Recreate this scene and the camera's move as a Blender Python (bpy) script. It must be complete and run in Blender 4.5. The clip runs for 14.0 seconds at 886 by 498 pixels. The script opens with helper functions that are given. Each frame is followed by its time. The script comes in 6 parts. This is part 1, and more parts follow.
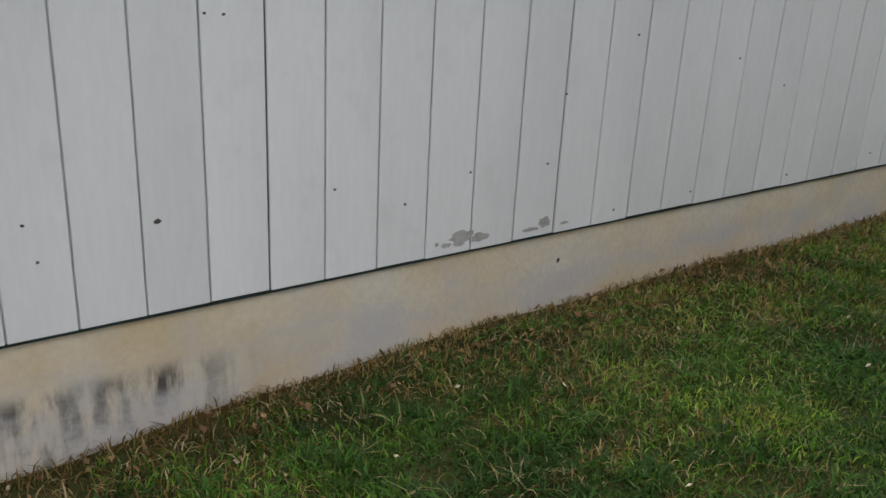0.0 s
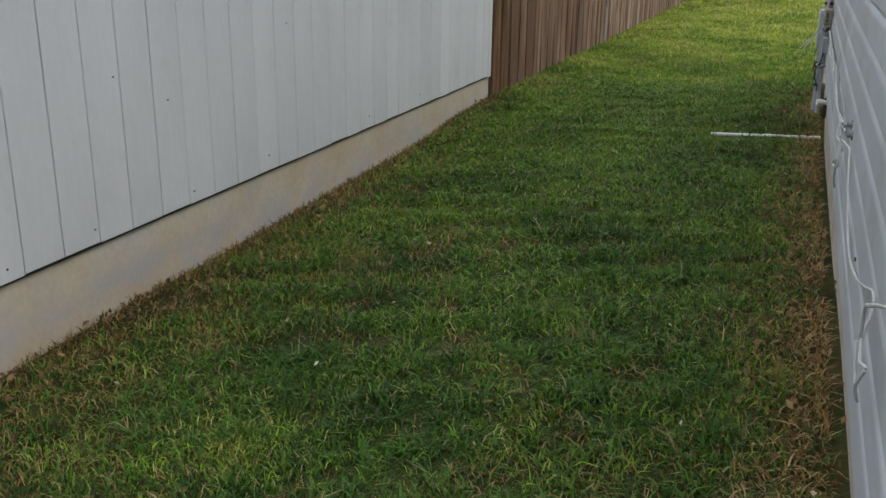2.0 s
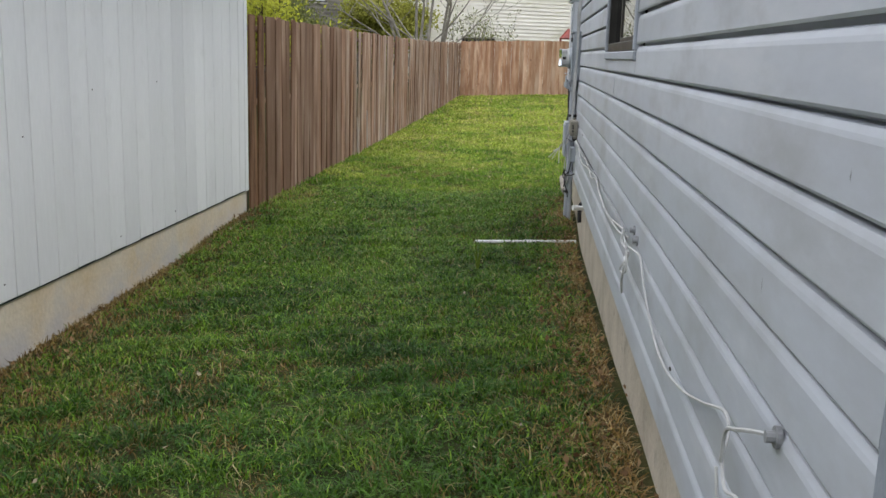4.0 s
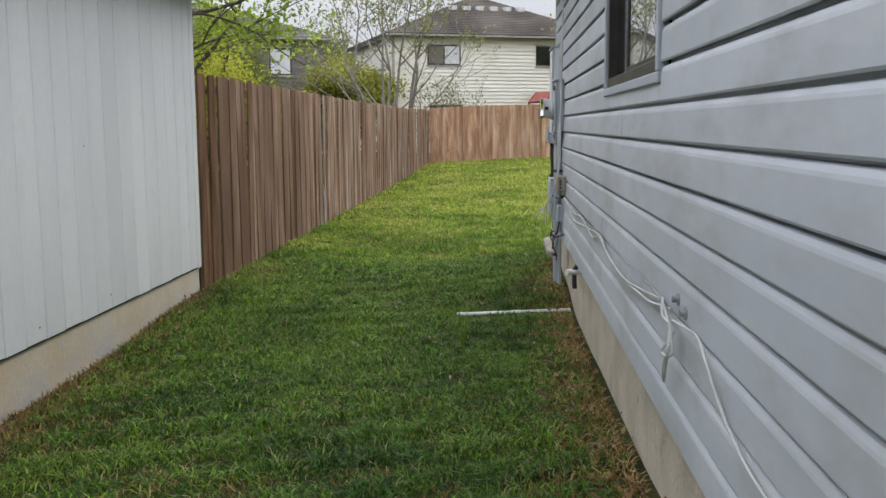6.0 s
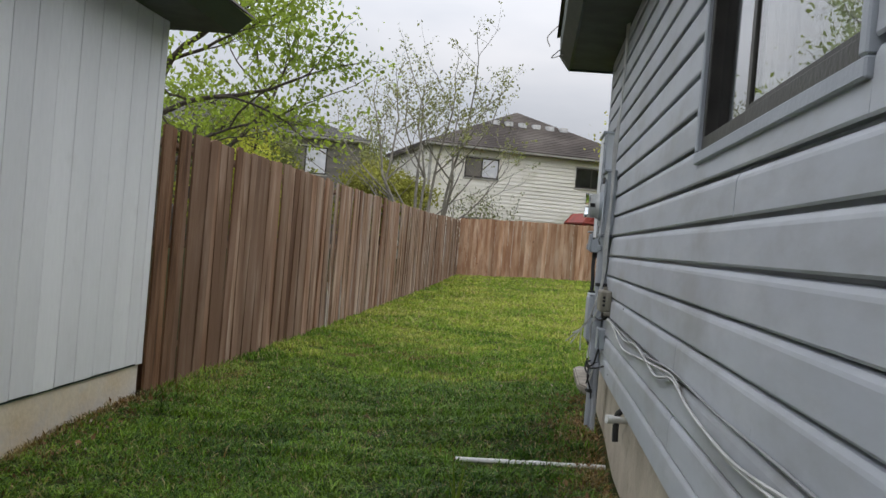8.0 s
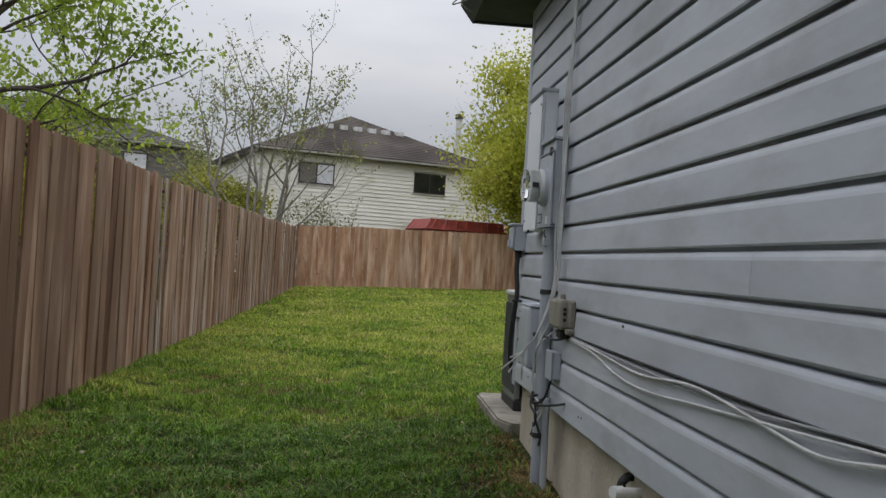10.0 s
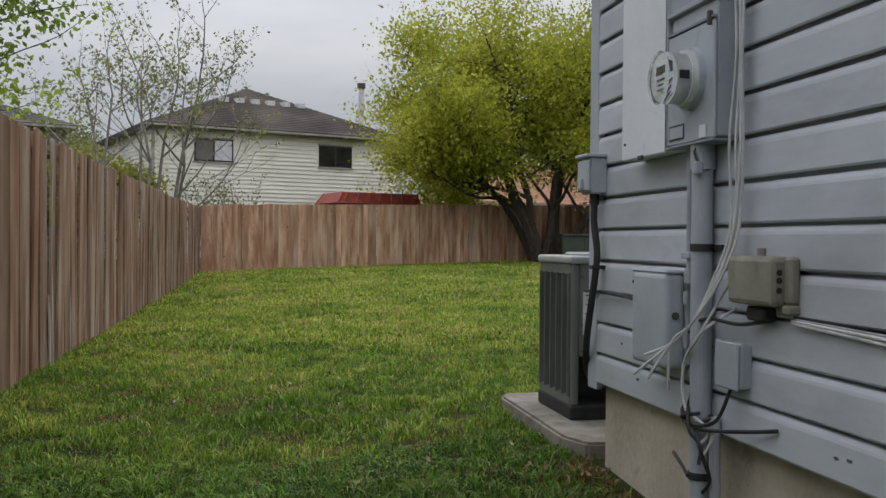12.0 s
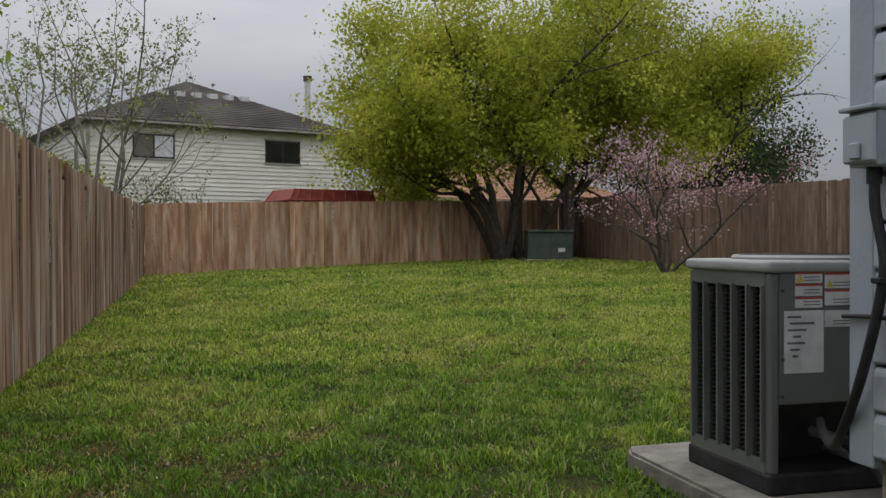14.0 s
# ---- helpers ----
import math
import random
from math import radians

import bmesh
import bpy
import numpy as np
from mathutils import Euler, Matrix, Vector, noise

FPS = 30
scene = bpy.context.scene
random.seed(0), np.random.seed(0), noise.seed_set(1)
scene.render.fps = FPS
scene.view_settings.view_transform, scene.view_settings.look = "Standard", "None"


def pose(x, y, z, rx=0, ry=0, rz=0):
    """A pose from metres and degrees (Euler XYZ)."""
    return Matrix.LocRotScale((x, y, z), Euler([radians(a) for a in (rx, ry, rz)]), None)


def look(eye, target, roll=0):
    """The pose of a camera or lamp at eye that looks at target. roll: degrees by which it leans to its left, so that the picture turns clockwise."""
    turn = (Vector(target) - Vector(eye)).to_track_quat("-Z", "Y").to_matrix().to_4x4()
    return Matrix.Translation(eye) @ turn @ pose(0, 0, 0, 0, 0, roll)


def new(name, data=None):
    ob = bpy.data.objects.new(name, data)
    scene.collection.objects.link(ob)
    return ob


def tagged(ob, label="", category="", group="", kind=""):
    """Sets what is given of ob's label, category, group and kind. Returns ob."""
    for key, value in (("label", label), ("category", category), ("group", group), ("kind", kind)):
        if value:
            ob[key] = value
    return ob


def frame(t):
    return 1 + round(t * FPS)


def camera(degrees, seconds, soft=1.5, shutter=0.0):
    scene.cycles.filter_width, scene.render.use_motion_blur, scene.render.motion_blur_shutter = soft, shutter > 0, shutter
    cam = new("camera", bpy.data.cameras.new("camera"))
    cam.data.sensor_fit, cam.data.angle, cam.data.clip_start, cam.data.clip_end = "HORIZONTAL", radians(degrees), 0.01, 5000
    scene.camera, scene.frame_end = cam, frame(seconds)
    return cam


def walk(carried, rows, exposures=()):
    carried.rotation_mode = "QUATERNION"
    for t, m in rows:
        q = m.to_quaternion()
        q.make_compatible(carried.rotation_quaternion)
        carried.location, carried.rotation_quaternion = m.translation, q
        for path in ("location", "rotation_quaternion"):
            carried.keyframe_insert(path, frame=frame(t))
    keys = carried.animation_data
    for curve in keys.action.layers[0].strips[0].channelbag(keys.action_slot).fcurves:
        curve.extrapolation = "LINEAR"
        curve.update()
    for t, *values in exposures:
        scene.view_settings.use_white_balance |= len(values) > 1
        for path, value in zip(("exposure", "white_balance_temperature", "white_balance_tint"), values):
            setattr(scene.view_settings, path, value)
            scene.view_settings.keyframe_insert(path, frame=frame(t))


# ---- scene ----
cam = camera(50.2, 14.0)
PATH = [
    (0, (-0.095, -9.91, 1.69), (-1.62, -8.842, 0.959), 2.95),
    (0.5, (-0.14, -9.853, 1.629), (-1.31, -8.369, 0.974), -1.0),
    (1, (-0.131, -9.804, 1.613), (-1.061, -8.167, 0.938), -2.3),
    (1.5, (-0.139, -9.719, 1.659), (-1.081, -8.077, 1.014), 1.1),
    (2, (-0.235, -9.59, 1.587), (-0.89, -7.811, 0.949), 0.8),
    (2.5, (-0.36, -9.535, 1.547), (-0.694, -7.644, 0.987), -3.4),
    (3, (-0.378, -9.517, 1.57), (-0.617, -7.59, 1.09), -2.0),
    (3.5, (-0.383, -9.441, 1.568), (-0.565, -7.487, 1.182), 0.3),
    (3.7, (-0.401, -9.41, 1.561), (-0.578, -7.459, 1.158), 1.5),
    (5.8, (-0.506, -8.63, 1.467), (-0.622, -6.657, 1.164), 1.1),
    (6, (-0.523, -8.518, 1.424), (-0.64, -6.538, 1.165), -0.3),
    (6.5, (-0.518, -8.155, 1.359), (-0.685, -6.168, 1.2), -1.2),
    (7, (-0.501, -7.767, 1.286), (-0.64, -5.774, 1.193), 1.8),
    (7.5, (-0.513, -7.371, 1.26), (-0.639, -5.376, 1.192), 0.3),
    (8, (-0.504, -6.968, 1.256), (-0.69, -4.977, 1.238), 4.9),
    (8.5, (-0.562, -6.586, 1.246), (-0.641, -4.587, 1.279), 0.1),
    (8.7, (-0.6, -6.452, 1.251), (-0.629, -4.453, 1.272), 0.4),
    (10.8, (-1.171, -4.611, 1.096), (-0.863, -2.635, 1.12), 0.3),
    (11, (-1.226, -4.445, 1.08), (-0.859, -2.479, 1.056), -2.3),
    (11.5, (-1.284, -3.997, 1.052), (-0.914, -2.034, 0.962), -1.7),
    (12, (-1.333, -3.547, 1.074), (-0.944, -1.585, 1.059), 0.5),
    (12.5, (-1.416, -3.148, 1.097), (-0.99, -1.194, 1.107), -0.5),
    (13, (-1.489, -2.773, 1.112), (-1.049, -0.823, 1.144), 0.2),
    (13.5, (-1.603, -2.408, 1.109), (-1.109, -0.471, 1.168), -0.7),
    (14, (-1.695, -2.069, 1.087), (-1.177, -0.137, 1.067), -0.2),
]
walk(cam, [(t, look(eye, target, roll)) for t, eye, target, roll in PATH], [(0, -0.48, 6900, 13.6), (1.0, -0.6, 6900, 13.6), (1.5, -0.48, 6790, 13.6), (2.0, -0.42, 6790, 13.6), (2.5, -0.15, 6790, 13.6), (3.0, -0.03, 6790, 13.6), (3.5, 0.02, 6790, 13.6), (6.0, -0.08, 6790, 13.6), (6.5, -0.1, 6790, 13.6), (7.5, -0.35, 6790, 13.6), (8.5, -0.5, 6790, 13.6), (11.0, -0.80, 6790, 13.6), (12.5, -0.75, 6790, 13.6), (14.0, -1.0, 6790, 13.6)])
# ---- world ----
world = bpy.data.worlds.new("world")
scene.world = world
world.use_nodes = True
wn = world.node_tree.nodes
wl = world.node_tree.links
sky = wn.new("ShaderNodeTexSky")
sky.sky_type = "NISHITA"
sky.sun_disc = False
sky.sun_elevation = radians(48)
sky.sun_rotation = radians(150)
sky.air_density, sky.dust_density = 1.0, 4.0
# an overcast sheet: grey cloud over the clear sky, with soft banks
wtc = wn.new("ShaderNodeTexCoord")
wmap = wn.new("ShaderNodeMapping")
wmap.inputs["Scale"].default_value = (1.0, 1.0, 3.5)
wno = wn.new("ShaderNodeTexNoise")
wno.inputs["Scale"].default_value = 2.4
wno.inputs["Detail"].default_value = 5
wramp = wn.new("ShaderNodeValToRGB")
wramp.color_ramp.elements[0].position, wramp.color_ramp.elements[0].color = 0.35, (7.2, 8.1, 9.3, 1)
wramp.color_ramp.elements[1].position, wramp.color_ramp.elements[1].color = 0.68, (10.5, 11.1, 11.9, 1)
wmix = wn.new("ShaderNodeMixRGB")
wmix.inputs[0].default_value = 0.92
wl.new(wtc.outputs["Generated"], wmap.inputs["Vector"])
wl.new(wmap.outputs["Vector"], wno.inputs["Vector"])
wl.new(wno.outputs["Fac"], wramp.inputs["Fac"])
wl.new(sky.outputs["Color"], wmix.inputs[1])
wl.new(wramp.outputs["Color"], wmix.inputs[2])
# cloud is brighter overhead than at the horizon, as under any overcast sky
wsep = wn.new("ShaderNodeSeparateXYZ")
wl.new(wtc.outputs["Generated"], wsep.inputs[0])
wrise = wn.new("ShaderNodeMapRange")
wrise.inputs["To Min"].default_value, wrise.inputs["To Max"].default_value = 0.60, 4.4
wl.new(wsep.outputs["Z"], wrise.inputs["Value"])
wmul = wn.new("ShaderNodeMixRGB")
wmul.blend_type = "MULTIPLY"
wmul.inputs[0].default_value = 1.0
wl.new(wmix.outputs["Color"], wmul.inputs[1])
wl.new(wrise.outputs["Result"], wmul.inputs[2])
wl.new(wmul.outputs["Color"], wn["Background"].inputs["Color"])
wn["Background"].inputs["Strength"].default_value = 0.085

sun_data = bpy.data.lights.new("sun", "SUN")
sun_data.energy, sun_data.angle, sun_data.color = 0.7, radians(25), (1.0, 0.96, 0.9)
sun_ob = new("sun", sun_data)
sun_ob.matrix_world = look((5, 12, 20), (0, 6, 0))

# ---- materials ----
def mat(name, colors, scale=6.0, rough=0.7, metal=0.0, bump=0.15, bump_scale=60.0, stretch=(1, 1, 1), spread=(0.35, 0.65),
        rand=0.0, island=False, spec=0.4, detail=6.0, fine=0.25, stain=None, coords="Object", see=0.0):
    """Noise between colours (1 to 3), a fine grain over it, an optional stain (colour, scale, low, high), random lightness by piece."""
    m = bpy.data.materials.new(name)
    m.use_nodes = True
    n, l = m.node_tree.nodes, m.node_tree.links
    b = n["Principled BSDF"]
    b.inputs["Metallic"].default_value = metal
    b.inputs["Specular IOR Level"].default_value = spec
    tc = n.new("ShaderNodeTexCoord")
    mp = n.new("ShaderNodeMapping")
    mp.inputs["Scale"].default_value = stretch
    geo = n.new("ShaderNodeNewGeometry")
    l.new(geo.outputs["Position"] if coords == "World" else tc.outputs[coords], mp.inputs["Vector"])
    no = n.new("ShaderNodeTexNoise")
    no.inputs["Scale"].default_value, no.inputs["Detail"].default_value = scale, detail
    l.new(mp.outputs["Vector"], no.inputs["Vector"])
    info = n.new("ShaderNodeObjectInfo")
    if rand:
        shift = n.new("ShaderNodeVectorMath")
        shift.operation = "ADD"
        mul = n.new("ShaderNodeMath")
        mul.operation = "MULTIPLY"
        mul.inputs[1].default_value = 37.0
        l.new(info.outputs["Random"], mul.inputs[0])
        l.new(mp.outputs["Vector"], shift.inputs[0])
        l.new(mul.outputs[0], shift.inputs[1])
        l.new(shift.outputs[0], no.inputs["Vector"])
    ramp = n.new("ShaderNodeValToRGB")
    el = ramp.color_ramp.elements
    el[0].position, el[1].position = spread
    el[0].color, el[1].color = (*colors[0], 1), (*colors[-1], 1)
    if len(colors) == 3:
        e = el.new(sum(spread) / 2)
        e.color = (*colors[1], 1)
    l.new(no.outputs["Fac"], ramp.inputs["Fac"])
    out = ramp.outputs["Color"]
    fn = n.new("ShaderNodeTexNoise")
    fn.inputs["Scale"].default_value, fn.inputs["Detail"].default_value = bump_scale, 4
    l.new(mp.outputs["Vector"], fn.inputs["Vector"])
    if fine:
        r = n.new("ShaderNodeMapRange")
        r.inputs["To Min"].default_value, r.inputs["To Max"].default_value = 1 - fine, 1 + fine
        l.new(fn.outputs["Fac"], r.inputs["Value"])
        mx = n.new("ShaderNodeMixRGB")
        mx.blend_type = "MULTIPLY"
        mx.inputs[0].default_value = 1
        l.new(out, mx.inputs[1])
        l.new(r.outputs["Result"], mx.inputs[2])
        out = mx.outputs["Color"]
    if rand:
        r = n.new("ShaderNodeMapRange")
        r.inputs["To Min"].default_value, r.inputs["To Max"].default_value = 1 - rand, 1 + rand
        l.new(geo.outputs["Random Per Island"] if island else info.outputs["Random"], r.inputs["Value"])
        mx = n.new("ShaderNodeMixRGB")
        mx.blend_type = "MULTIPLY"
        mx.inputs[0].default_value = 1
        l.new(out, mx.inputs[1])
        l.new(r.outputs["Result"], mx.inputs[2])
        out = mx.outputs["Color"]
    if stain:
        sn = n.new("ShaderNodeTexNoise")
        sn.inputs["Scale"].default_value, sn.inputs["Detail"].default_value = stain[1], 7
        sn.inputs["Roughness"].default_value = 0.65
        sm = n.new("ShaderNodeMapping")
        sm.inputs["Location"].default_value = (3.3, 1.7, 0.4)
        if len(stain) > 4:
            sm.inputs["Scale"].default_value = stain[4]
        l.new(geo.outputs["Position"], sm.inputs["Vector"])
        l.new(sm.outputs["Vector"], sn.inputs["Vector"])
        r = n.new("ShaderNodeMapRange")
        r.inputs["From Min"].default_value, r.inputs["From Max"].default_value = stain[2], stain[3]
        l.new(sn.outputs["Fac"], r.inputs["Value"])
        mx = n.new("ShaderNodeMixRGB")
        l.new(r.outputs["Result"], mx.inputs[0])
        l.new(out, mx.inputs[1])
        mx.inputs[2].default_value = (*stain[0], 1)
        out = mx.outputs["Color"]
    l.new(out, b.inputs["Base Color"])
    rr = n.new("ShaderNodeMapRange")
    rr.inputs["To Min"].default_value, rr.inputs["To Max"].default_value = max(rough - 0.12, 0.02), min(rough + 0.12, 1)
    l.new(no.outputs["Fac"], rr.inputs["Value"])
    l.new(rr.outputs["Result"], b.inputs["Roughness"])
    if bump:
        bp = n.new("ShaderNodeBump")
        bp.inputs["Strength"].default_value, bp.inputs["Distance"].default_value = bump, 0.01
        l.new(fn.outputs["Fac"], bp.inputs["Height"])
        l.new(bp.outputs["Normal"], b.inputs["Normal"])
    if see:
        tr = n.new("ShaderNodeBsdfTranslucent")
        l.new(out, tr.inputs["Color"])
        ms = n.new("ShaderNodeMixShader")
        ms.inputs[0].default_value = see
        l.new(b.outputs[0], ms.inputs[1])
        l.new(tr.outputs[0], ms.inputs[2])
        l.new(ms.outputs[0], n["Material Output"].inputs["Surface"])
    return m


M_WHITE = mat("painted_board", [(0.69, 0.695, 0.69), (0.77, 0.775, 0.765)], 2.0, 0.6, bump=0.25, bump_scale=45, stretch=(1, 1, 0.25), rand=0.025, fine=0.05,
              stain=((0.64, 0.64, 0.62), 5.0, 0.56, 0.95))
# darker than the boards, so the shade of the grooves is in the paint
M_GROOVE_SHADE = mat("groove_shade_paint", [(0.50, 0.505, 0.505), (0.60, 0.605, 0.605)], 3, 0.7, fine=0.1)
M_DARKGAP = mat("dark_gap", [(0.10, 0.10, 0.10), (0.17, 0.17, 0.17)], 8, 0.9, fine=0.2)
M_CONC_L = mat("plastered_concrete", [(0.58, 0.46, 0.29), (0.63, 0.55, 0.42), (0.62, 0.58, 0.51)], 2.2, 0.9, bump=0.35, bump_scale=38, fine=0.14, spread=(0.3, 0.7),
               stain=((0.52, 0.49, 0.45), 4.2, 0.5, 0.8))
def add_stain(m, colour, scale, stretch, low, high, yr, zr):
    """Lays a stain of upright runs over a material, on a stretch of wall."""
    n, l = m.node_tree.nodes, m.node_tree.links
    b = n["Principled BSDF"]
    src = b.inputs["Base Color"].links[0].from_socket
    geo, mp, no, sep = n.new("ShaderNodeNewGeometry"), n.new("ShaderNodeMapping"), n.new("ShaderNodeTexNoise"), n.new("ShaderNodeSeparateXYZ")
    mp.inputs["Scale"].default_value = stretch
    no.inputs["Scale"].default_value, no.inputs["Detail"].default_value, no.inputs["Roughness"].default_value = scale, 8, 0.62
    l.new(geo.outputs["Position"], mp.inputs["Vector"])
    l.new(mp.outputs["Vector"], no.inputs["Vector"])
    l.new(geo.outputs["Position"], sep.inputs[0])
    total = None
    for socket, (a, c) in ((no.outputs["Fac"], (low, high)), (sep.outputs["Y"], yr), (sep.outputs["Z"], zr)):
        r = n.new("ShaderNodeMapRange")
        r.interpolation_type = "SMOOTHSTEP"
        r.inputs["From Min"].default_value, r.inputs["From Max"].default_value = a, c
        l.new(socket, r.inputs["Value"])
        if total is None:
            total = r.outputs["Result"]
        else:
            k = n.new("ShaderNodeMath")
            k.operation = "MULTIPLY"
            l.new(total, k.inputs[0])
            l.new(r.outputs["Result"], k.inputs[1])
            total = k.outputs[0]
    mx = n.new("ShaderNodeMixRGB")
    l.new(total, mx.inputs[0])
    l.new(src, mx.inputs[1])
    mx.inputs[2].default_value = (*colour, 1)
    l.new(mx.outputs["Color"], b.inputs["Base Color"])


# black mould runs low on the footing, and a rain-splash band above the soil
add_stain(M_CONC_L, (0.07, 0.065, 0.06), 3.0, (1, 4.5, 1.2), 0.38, 0.60, (-8.62, -9.1), (0.175, 0.09))
add_stain(M_CONC_L, (0.50, 0.475, 0.45), 2.2, (1, 1.0, 2.0), 0.34, 0.64, (10, 9), (0.24, 0.12))
M_CONC_R = mat("cast_concrete", [(0.39, 0.34, 0.265), (0.53, 0.47, 0.375)], 3.0, 0.9, bump=0.35, bump_scale=38, fine=0.16,
               stain=((0.20, 0.18, 0.15), 6.0, 0.58, 0.82))
add_stain(M_CONC_R, (0.10, 0.09, 0.08), 34.0, (1, 1, 1), 0.66, 0.72, (-12.1, -12), (-1.1, -1))
M_SLAB = mat("slab_concrete", [(0.19, 0.17, 0.14), (0.30, 0.27, 0.225)], 6.0, 0.9, bump=0.4, bump_scale=70, fine=0.2, stain=((0.11, 0.095, 0.075), 7.0, 0.48, 0.75))
M_SIDING = mat("grey_siding", [(0.42, 0.445, 0.485), (0.49, 0.515, 0.55)], 1.5, 0.5, bump=0.03, bump_scale=40, stretch=(1, 0.4, 1.6), rand=0.03, fine=0.05, spec=0.45,
               stain=((0.56, 0.57, 0.59), 2.6, 0.52, 0.8, (1, 0.5, 2.5)))
# grime clinging to the boards, and small dark scuffs
add_stain(M_SIDING, (0.36, 0.37, 0.38), 1.6, (1, 1.0, 2.6), 0.42, 0.72, (-10.1, -10), (-1.1, -1))
add_stain(M_SIDING, (0.13, 0.13, 0.125), 9.0, (1, 2.2, 0.9), 0.70, 0.76, (-10.1, -10), (-1.1, -1))
M_TRIMG = mat("grey_trim", [(0.34, 0.37, 0.41), (0.41, 0.44, 0.48)], 3, 0.5, fine=0.06)
M_POST = mat("slate_post", [(0.20, 0.225, 0.26), (0.26, 0.285, 0.32)], 3, 0.5, fine=0.08)
M_TRIMW = mat("white_trim", [(0.60, 0.61, 0.62), (0.68, 0.69, 0.70)], 3, 0.5, fine=0.05)
M_FASCIA = mat("dark_green_fascia", [(0.018, 0.028, 0.026), (0.035, 0.05, 0.046)], 6, 0.5, fine=0.15)
M_SOFFIT = mat("dark_soffit", [(0.06, 0.065, 0.06), (0.10, 0.105, 0.10)], 5, 0.8, fine=0.15)
M_SHINGLE = mat("roof_shingle", [(0.07, 0.06, 0.055), (0.13, 0.115, 0.10)], 1.2, 0.95, bump=0.5, bump_scale=30, fine=0.35)
M_FENCE_L = mat("weathered_cedar", [(0.14, 0.082, 0.052), (0.26, 0.165, 0.108), (0.41, 0.31, 0.235)], 2.2, 0.9, bump=0.35, bump_scale=16, stretch=(2.0, 2.0, 0.36), rand=0.20,
                fine=0.16, spec=0.2, spread=(0.3, 0.7), stain=((0.16, 0.088, 0.055), 1.6, 0.48, 0.72, (1.5, 1.5, 0.5)))
# darker, browner boards near the outbuilding, and a grey-bleached stretch further on
add_stain(M_FENCE_L, (0.145, 0.083, 0.05), 1.6, (2, 2, 0.35), 0.30, 0.66, (4.5, 0.0), (-1.1, -1))
add_stain(M_FENCE_L, (0.40, 0.34, 0.29), 2.2, (2.5, 2.5, 0.4), 0.48, 0.74, (2.0, 4.0), (-1.1, -1))
M_FENCE_L2 = mat("red_brown_cedar", [(0.125, 0.065, 0.038), (0.21, 0.118, 0.072), (0.30, 0.195, 0.135)], 2.2, 0.9, bump=0.35, bump_scale=16, stretch=(2.2, 2.2, 0.36), rand=0.18, fine=0.16, spec=0.2)
M_FENCE_NEW = mat("stained_cedar", [(0.105, 0.05, 0.024), (0.185, 0.098, 0.052), (0.245, 0.14, 0.082)], 3.0, 0.85, bump=0.5, bump_scale=24, stretch=(6, 6, 0.55), rand=0.25,
                  fine=0.35, spec=0.2)
M_FENCE_B = mat("tan_cedar", [(0.29, 0.155, 0.085), (0.44, 0.275, 0.172), (0.55, 0.40, 0.28)], 2.4, 0.9, bump=0.35, bump_scale=16, stretch=(2.2, 2.2, 0.4), rand=0.24,
                fine=0.15, spec=0.2, stain=((0.15, 0.075, 0.045), 9.0, 0.655, 0.70))
# redder, less weathered boards towards the corner
add_stain(M_FENCE_B, (0.26, 0.125, 0.072), 3.0, (3, 3, 0.5), 0.35, 0.75, (23.6, 22.3), (-1.1, -1))
# cedar of the right fence, its shade put into the colour
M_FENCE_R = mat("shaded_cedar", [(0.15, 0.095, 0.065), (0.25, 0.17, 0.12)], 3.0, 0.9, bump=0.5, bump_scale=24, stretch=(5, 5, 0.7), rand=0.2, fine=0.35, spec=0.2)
M_SOIL = mat("lawn_soil", [(0.018, 0.021, 0.008), (0.030, 0.036, 0.011), (0.055, 0.050, 0.02)], 2.5, 1.0, bump=0.6, bump_scale=55, fine=0.5, spec=0.05, coords="World", detail=8)

# ---- helpers of this scene ----
def world_of(ob):
    m = ob.matrix_basis.copy()
    while ob.parent:
        m = ob.parent.matrix_basis @ ob.matrix_parent_inverse @ m if ob.parent.parent is None else ob.matrix_parent_inverse @ m
        ob = ob.parent
    return m


def base(name, at, label="", category="", group="", kind=""):
    ob = new(name)
    ob.empty_display_size = 0.1
    ob.matrix_basis = Matrix.Translation(at)
    return tagged(ob, label, category, group, kind)


def under(ob, parent):
    ob.parent = parent
    if parent.parent is None:
        ob.matrix_parent_inverse = parent.matrix_basis.inverted()
    return ob


def part(name, bm, material, parent=None, label="", smooth=False):
    """Links a bmesh, in world metres, as one mesh object under a thing or a part."""
    me = bpy.data.meshes.new(name)
    bmesh.ops.recalc_face_normals(bm, faces=bm.faces)
    bm.to_mesh(me)
    bm.free()
    me.materials.append(material)
    if smooth:
        me.polygons.foreach_set("use_smooth", [True] * len(me.polygons))
    ob = new(name, me)
    if parent is not None:
        under(ob, parent)
    if label:
        ob["label"] = label
    return ob


def piece(name, me, m, parent):
    """A piece that shares its mesh with alike ones, at the world pose m."""
    ob = new(name, me)
    under(ob, parent)
    ob.matrix_basis = m
    return ob


def mesh_of(name, bm, material):
    me = bpy.data.meshes.new(name)
    bmesh.ops.recalc_face_normals(bm, faces=bm.faces)
    bm.to_mesh(me)
    bm.free()
    me.materials.append(material)
    return me


